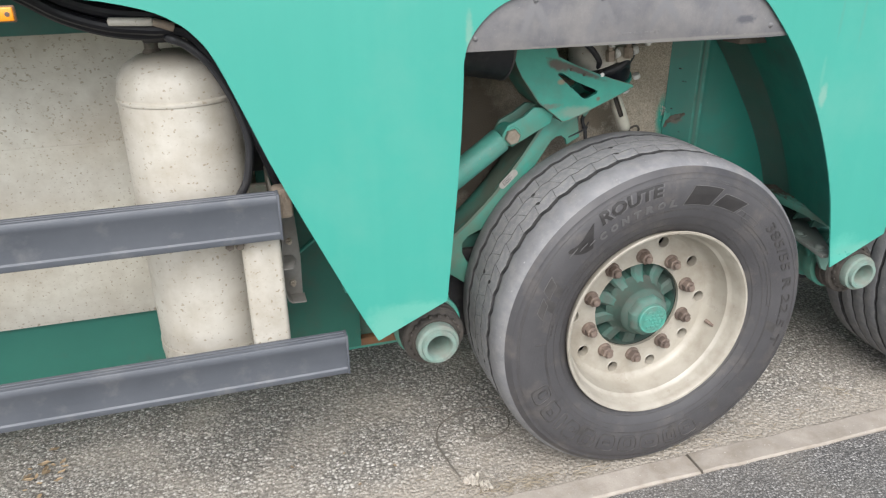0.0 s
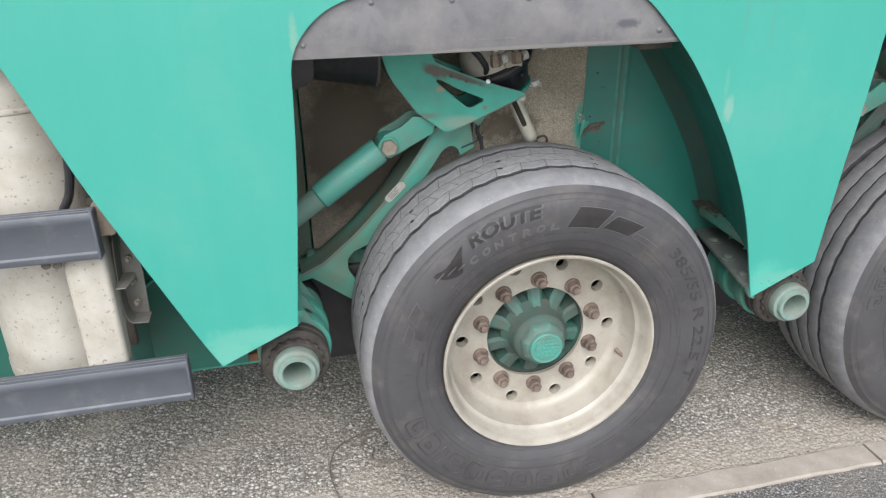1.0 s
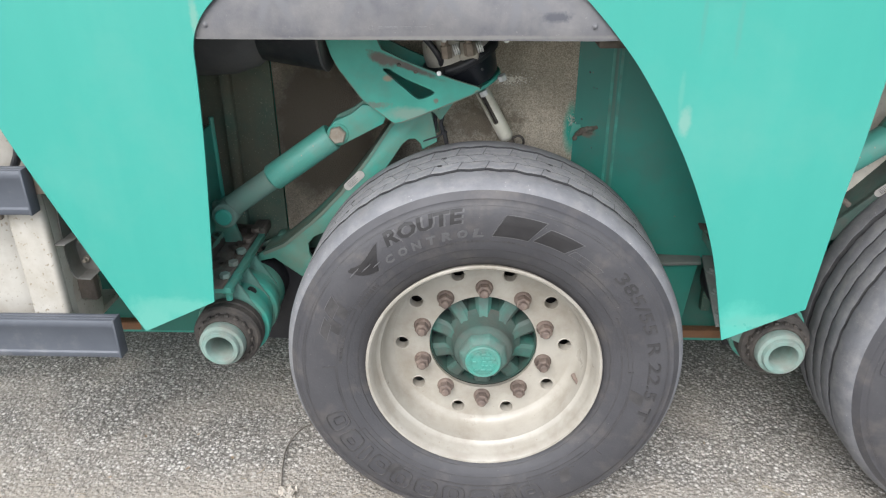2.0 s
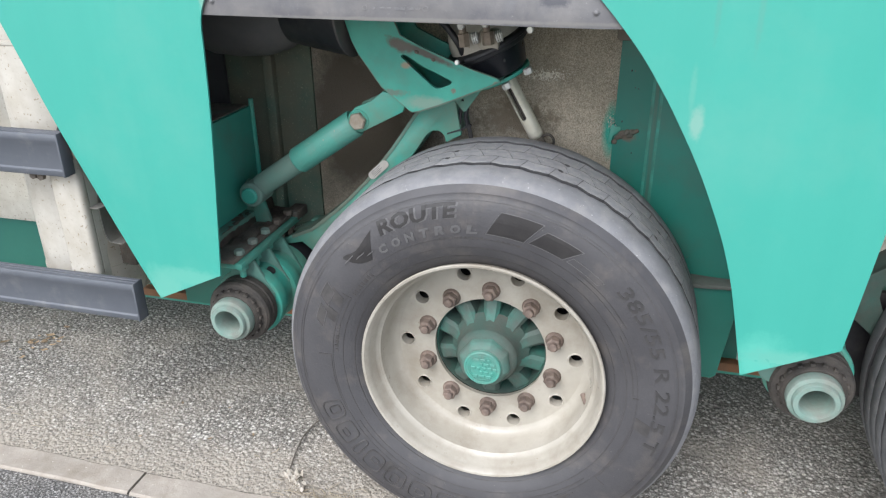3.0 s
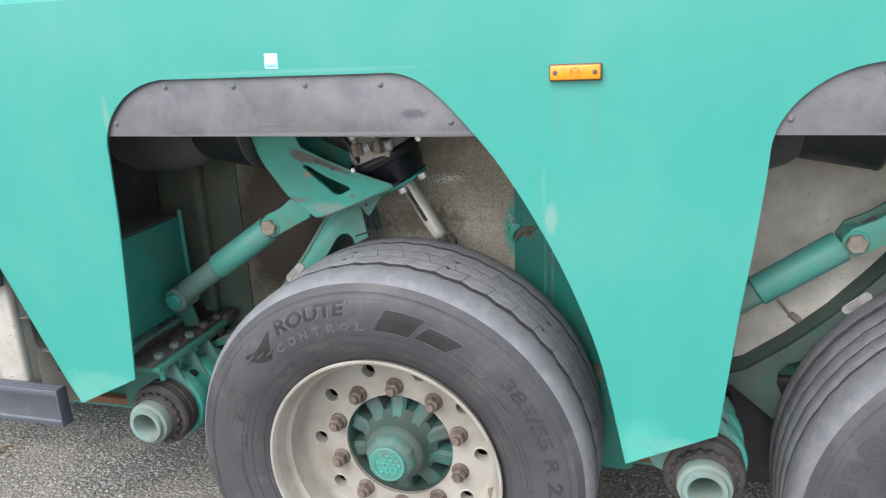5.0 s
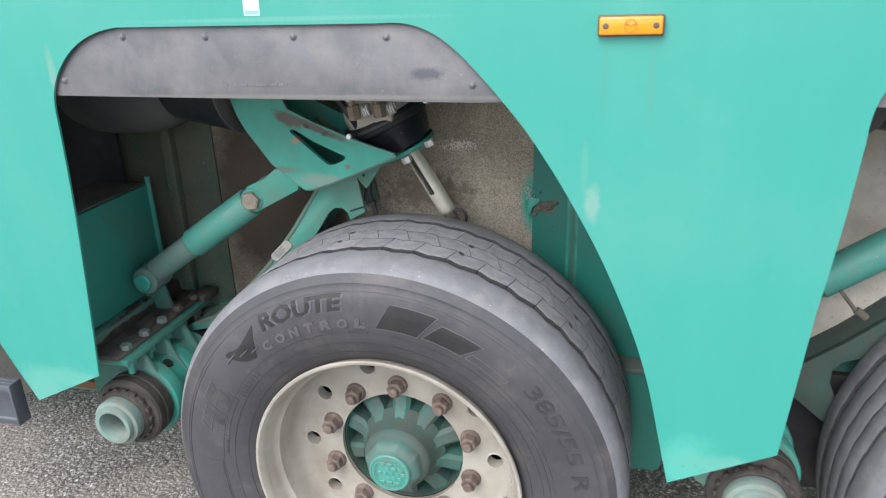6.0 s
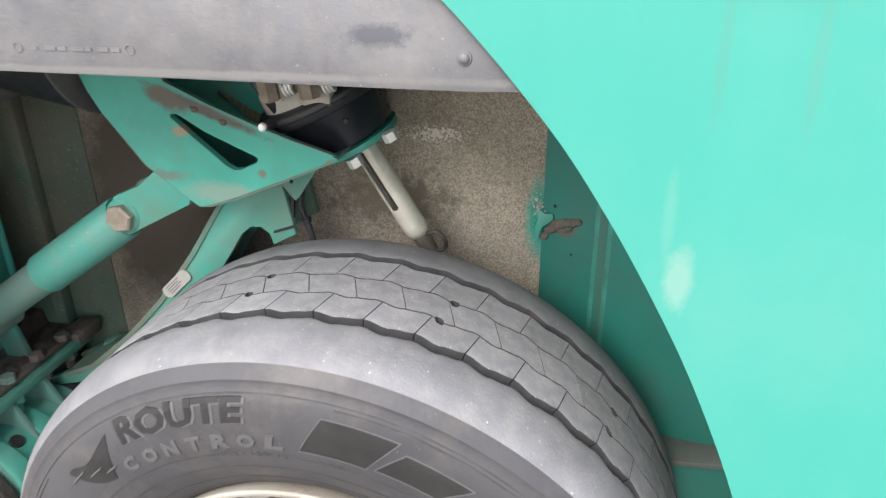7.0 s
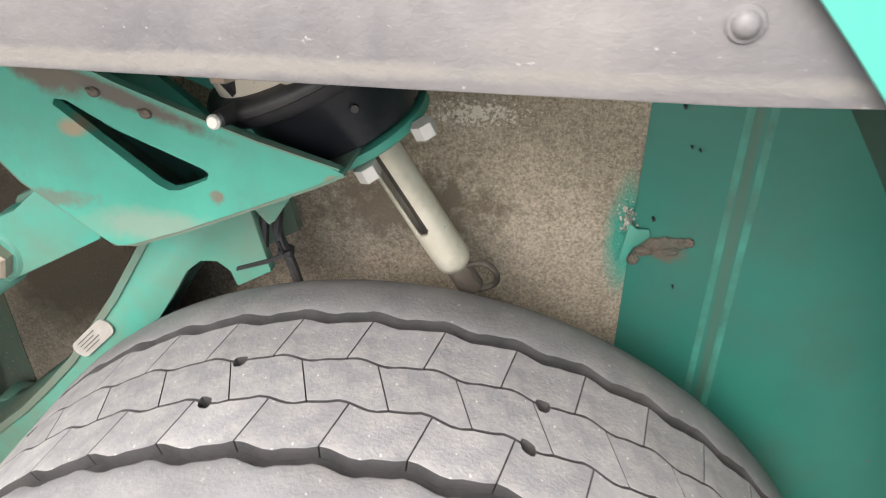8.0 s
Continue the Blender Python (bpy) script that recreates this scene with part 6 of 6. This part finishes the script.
notched = [(0.066, 0.535), (0.066, 0.965), (0.36, 0.965), (0.36, 0.84), (0.16, 0.81), (0.125, 0.808), (0.094, 0.806), (0.089, 0.78), (0.095, 0.757), (0.115, 0.745), (0.15, 0.744), (0.19, 0.735), (0.19, 0.708), (0.14, 0.702), (0.112, 0.695), (0.096, 0.680), (0.088, 0.655), (0.088, 0.535)]
side = part("post_side", plate(notched, 0, 0.005), M_CREAM, post, "cream side plate of the post with rounded notches")
side.matrix_basis = Matrix.Translation((-1.036, 0, 0)) @ Matrix.Rotation(radians(90), 4, "Z")
part("post_back", box((-1.135, 0.20, 0.56), (-1.045, 0.225, 0.965), 0.004), M_GRIME, post, "brown dirty back plate of the post")
part("rail_clip", box((-1.045, 0.036, 0.93), (-0.998, 0.085, 1.006), 0.012), M_BRASS, post)
for x, z in ((-1.150, 0.886), (-1.128, 0.884)):
    part("rail_bolt", hexagon((x, 0.030, z), (0.1, -1, 0), 0.010, 0.012, turn=z * 900), M_GRIME, post, "dirty bolt under the upper rail")
# galvanised tray with three bolts, hung from the post
tray = [(-1.012, 0.694), (-1.014, 0.76), (-1.010, 0.82), (-0.998, 0.93), (-0.985, 0.955), (-0.972, 0.94), (-0.965, 0.80), (-0.968, 0.694)]
angle = part("steel_bracket", plate(tray, 0.112, 0.116, 0.001), M_STEEL, trailer, "galvanised steel bracket with three bolts")
angle.matrix_basis = Matrix.Translation((-0.020, 0.028, -0.011))
part("bent_edge", ribbon([(-1.004, 0.93), (-1.010, 0.87), (-1.0135, 0.80), (-1.0155, 0.76), (-1.0135, 0.72), (-1.008, 0.702), (-1.000, 0.695), (-0.966, 0.693)], 0.062, 0.113, 0.0022, 0.0022), M_STEEL, angle)
part("stay", plate([(-1.037, 0.0), (-0.990, 0.0), (-0.978, -0.05), (-0.985, -0.085), (-1.037, -0.085)], -0.003, 0, 0.0008), M_STEEL, angle).matrix_basis = Matrix.Translation((0, 0.030, 0.806)) @ Matrix.Rotation(radians(90), 4, "X")
for z in (0.730, 0.785, 0.845):
    part("bolt", hexagon((-0.990, 0.112, z), (0, -1, 0), 0.0085, 0.010, turn=z * 100), M_BOLT, angle)
    part("bolt_end", rod((-0.990, 0.103, z), (-0.990, 0.092, z), 0.0045, steps=12), M_BOLT, angle)
# Black sheet that paints in the shadow between cylinder and panel edge.
part("bay_partition", box((-1.07, 0.400, 0.94), (-0.80, 0.412, 1.49), 0.002), M_BLACK, trailer, "black backing added for the dark gap beside the cylinder")
part("front_plate", box((-1.06, 0.415, 0.33), (-0.80, 0.425, 0.95), 0.002), M_SHADED_TEAL, trailer, "inner plate, teal darkened for its shade")
part("plate_rib", rod((-1.05, 0.41, 0.62), (-0.80, 0.41, 0.80), 0.006, steps=8), M_TEAL_WALL, trailer)
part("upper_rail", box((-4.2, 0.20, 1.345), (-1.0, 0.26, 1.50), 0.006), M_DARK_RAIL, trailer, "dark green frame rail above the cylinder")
# unseen plate added over the front bay to keep it dark
part("bay_roof", box((-4.2, 0.02, 1.49), (-0.99, 0.48, 1.515)), M_TEAL_WALL, trailer)

CYL = Vector((-1.218, 0.25, 0.434))
cylinder = tagged(part("air_cylinder", lathe([(0.0, 0.0), (0.07, 0.0), (0.118, 0.012), (0.134, 0.045), (0.137, 0.08), (0.137, 0.755), (0.135, 0.765), (0.136, 0.772), (0.130, 0.805), (0.112, 0.832), (0.082, 0.850), (0.042, 0.859), (0.0, 0.861)], basis(CYL, (0, 0, 1)), 56), M_CREAM), "dirty cream steel pressure cylinder standing upright behind guard rails", "cylinder")
part("weld_ring", lathe([(0.135, 0.752), (0.1395, 0.755), (0.1405, 0.759), (0.1395, 0.763), (0.135, 0.766)], basis(CYL, (0, 0, 1)), 56), M_CREAM, cylinder)
NECK = Vector((-1.262, 0.25, 0.430))
part("neck", lathe([(0.023, 0.845), (0.020, 0.864), (0.015, 0.870), (0.015, 0.885), (0.0, 0.886)], basis(NECK, (0, 0, 1)), 24), M_GRIME, cylinder, "brownish cast neck fitting")
part("valve_body", box((NECK.x - 0.016, NECK.y - 0.03, NECK.z + 0.884), (NECK.x + 0.060, NECK.y + 0.016, NECK.z + 0.915), 0.006), M_BLACK, cylinder)
part("foot_strap", lathe([(0.1375, 0.10), (0.1395, 0.10), (0.1395, 0.13), (0.1375, 0.13)], basis(CYL, (0, 0, 1)), 48, close=True), M_CREAM, cylinder)
part("cradle", box((-1.30, 0.16, 0.414), (-1.14, 0.492, 0.434), 0.004), M_CREAM, trailer, "cream cradle under the cylinder")

def bundle_hose(dx, dy, dz, r, down):
    """One hose of the bundle that dips over the cylinder; some turn down along the panel's edge."""
    y = 0.125 + dy
    pts = [(-1.78, y, 1.575 + dz), (-1.58, y, 1.485 + dz), (-1.48, y, 1.428 + dz), (-1.41, y, 1.385 + dz), (-1.33, y, 1.357 + dz), (-1.25, y, 1.346 + dz)]
    if down:
        pts += [(-1.180 + dx, y, 1.337 + dz), (-1.128 + dx, y, 1.285), (-1.088 + dx, y, 1.19), (-1.052 + dx, y, 1.09), (-1.024 + dx, y + 0.01, 1.00), (-0.995 + dx, y + 0.03, 0.93)]
    else:
        pts += [(-1.16, y, 1.352 + dz), (-1.09, y + 0.02, 1.37 + dz), (-0.98, y + 0.06, 1.40 + dz)]
    tagged(part("air_hose", tube(pts, r, 10), M_HOSE), "black rubber air hose looped along the frame", "hose", group="hoses over the cylinder")


for hose in ((0.0, 0.0, 0.0, 0.013, False), (0.0, -0.022, 0.012, 0.012, True), (0.012, 0.028, 0.004, 0.014, True), (0.0, 0.004, 0.027, 0.015, False), (0.030, 0.045, 0.022, 0.014, True), (0.018, -0.016, 0.040, 0.014, True),
             (0.0, 0.030, 0.046, 0.016, False), (0.0, 0.062, 0.042, 0.015, False), (0.0, 0.006, 0.062, 0.016, False), (0.0, -0.018, 0.078, 0.015, False), (0.0, 0.034, 0.084, 0.016, False)):
    bundle_hose(*hose)
pts = [(NECK.x + 0.05, 0.20, 1.335), (-1.215, 0.105, 1.340), (-1.181, 0.100, 1.323), (-1.143, 0.098, 1.286), (-1.112, 0.098, 1.229), (-1.093, 0.098, 1.178), (-1.078, 0.098, 1.101), (-1.091, 0.100, 1.018), (-1.114, 0.102, 0.974), (-1.14, 0.106, 0.92)]
tagged(part("air_hose", tube(pts, 0.0098, 10), M_BLACK), "grey-black hose from the cylinder's valve down its side", "hose", group="hoses over the cylinder")
sleeve = tagged(part("cable_conduit", rod((-1.324, 0.084, 1.379), (-1.239, 0.084, 1.375), 0.0085, steps=14, bevel=0.002), M_CREAM), "short cream cable sleeve among the hoses", "cable sleeve")
part("sleeve_end", rod((-1.239, 0.084, 1.375), (-1.200, 0.088, 1.362), 0.0080, 0.0095, steps=12), M_BRASS, sleeve, "brown tarnished sleeve end")

# ---------------------------------------------------------------- litter on the ground
loop = [(-0.575, 0.10), (-0.592, 0.19), (-0.597, 0.27), (-0.565, 0.355), (-0.475, 0.408), (-0.375, 0.402), (-0.330, 0.345), (-0.352, 0.275), (-0.412, 0.252), (-0.462, 0.278), (-0.452, 0.332)]
tagged(part("wire_loop", tube([(x, y, 0.005 + 0.003 * (k % 2)) for k, (x, y) in enumerate(loop)], 0.0024, 6), M_WIRE), "thin rusty wire loop lying on the asphalt", "wire")
rng = random.Random(21)
bm = bmesh.new()
for cx, sx, cy, sy, count in ((-0.43, 0.07, 0.015, 0.020, 70), (-0.30, 0.10, 0.01, 0.012, 30), (0.85, 0.05, 0.12, 0.02, 16), (0.30, 0.25, 0.02, 0.03, 24), (-1.3, 0.5, 0.08, 0.06, 24)):
    for _ in range(count):
        x, y = rng.gauss(cx, sx), max(-0.005, rng.gauss(cy, sy))
        a, n = rng.uniform(0, 6.28), rng.uniform(0.012, 0.05)
        bend = rng.uniform(-0.3, 0.3)
        mid = (x + 0.5 * n * math.cos(a + bend), y + 0.35 * n * math.sin(a + bend), rng.uniform(0.004, 0.011))
        tube([(x, y, 0.003), mid, (x + n * math.cos(a), y + 0.6 * n * math.sin(a), rng.uniform(0.003, 0.014))], rng.uniform(0.0005, 0.0012), 5, bm=bm, smooth=2)
tagged(part("dry_grass", bm, M_GRASS), "dry straw and rootlets caught along the edging", "dry grass", kind="stuff")


def crumpled(cx, cy, sx, sy, seed, rise):
    """A crumpled flat scrap with a torn outline, lying on the ground."""
    bm = bmesh.new()
    rows = []
    for i in range(9):
        row = []
        for j in range(9):
            u, v = i / 4 - 1, j / 4 - 1
            k = (0.72 + 0.5 * noise.noise(Vector((u * 1.7, v * 1.7, seed)))) * (1 - 0.25 * abs(u * v))
            z = 0.004 + rise * abs(noise.noise(Vector((u * 2.4 + seed, v * 2.4, 2.0))))
            row.append(bm.verts.new((cx + sx * u * k, cy + sy * v * k, z)))
        rows.append(row)
    for p, q in zip(rows, rows[1:]):
        for k in range(8):
            bm.faces.new((p[k], p[k + 1], q[k + 1], q[k]))
    bmesh.ops.solidify(bm, geom=bm.faces[:], thickness=0.0012)
    return bm


tagged(part("paper_scrap", crumpled(-0.552, 0.072, 0.040, 0.028, 3.1, 0.035), M_SCRAP, smooth=20), "pale crumpled paper scrap trodden flat beside the edging", "litter")
tagged(part("paper_scrap", crumpled(-0.515, 0.036, 0.026, 0.030, 7.7, 0.028), M_SCRAP, smooth=20), "pale torn paper scrap beside the edging", "litter")
bm = bmesh.new()
for k in range(34):
    far = k < 22
    x, y = (rng.gauss(-1.80, 0.05), rng.gauss(0.51, 0.05)) if far else (rng.uniform(-1.6, 0.9), rng.uniform(0.0, 0.35))
    turn, n = rng.uniform(0, 6.28), rng.uniform(0.008, 0.020) if far else rng.uniform(0.004, 0.009)
    vs = [bm.verts.new((x + n * c * math.cos(turn) - n * d * math.sin(turn), y + n * c * math.sin(turn) + n * d * math.cos(turn), 0.006 + h * n)) for c, d, h in ((1, 0, 0.3), (0.3, 0.45, 0.05), (-0.6, 0.35, 0.2), (-1, 0, 0.0), (-0.5, -0.4, 0.25), (0.4, -0.4, 0.1))]
    bm.faces.new(vs)
tagged(part("dead_leaves", bm, M_LEAF, smooth=0), "dead brown leaf flakes lying on the asphalt", "leaves", kind="stuff")
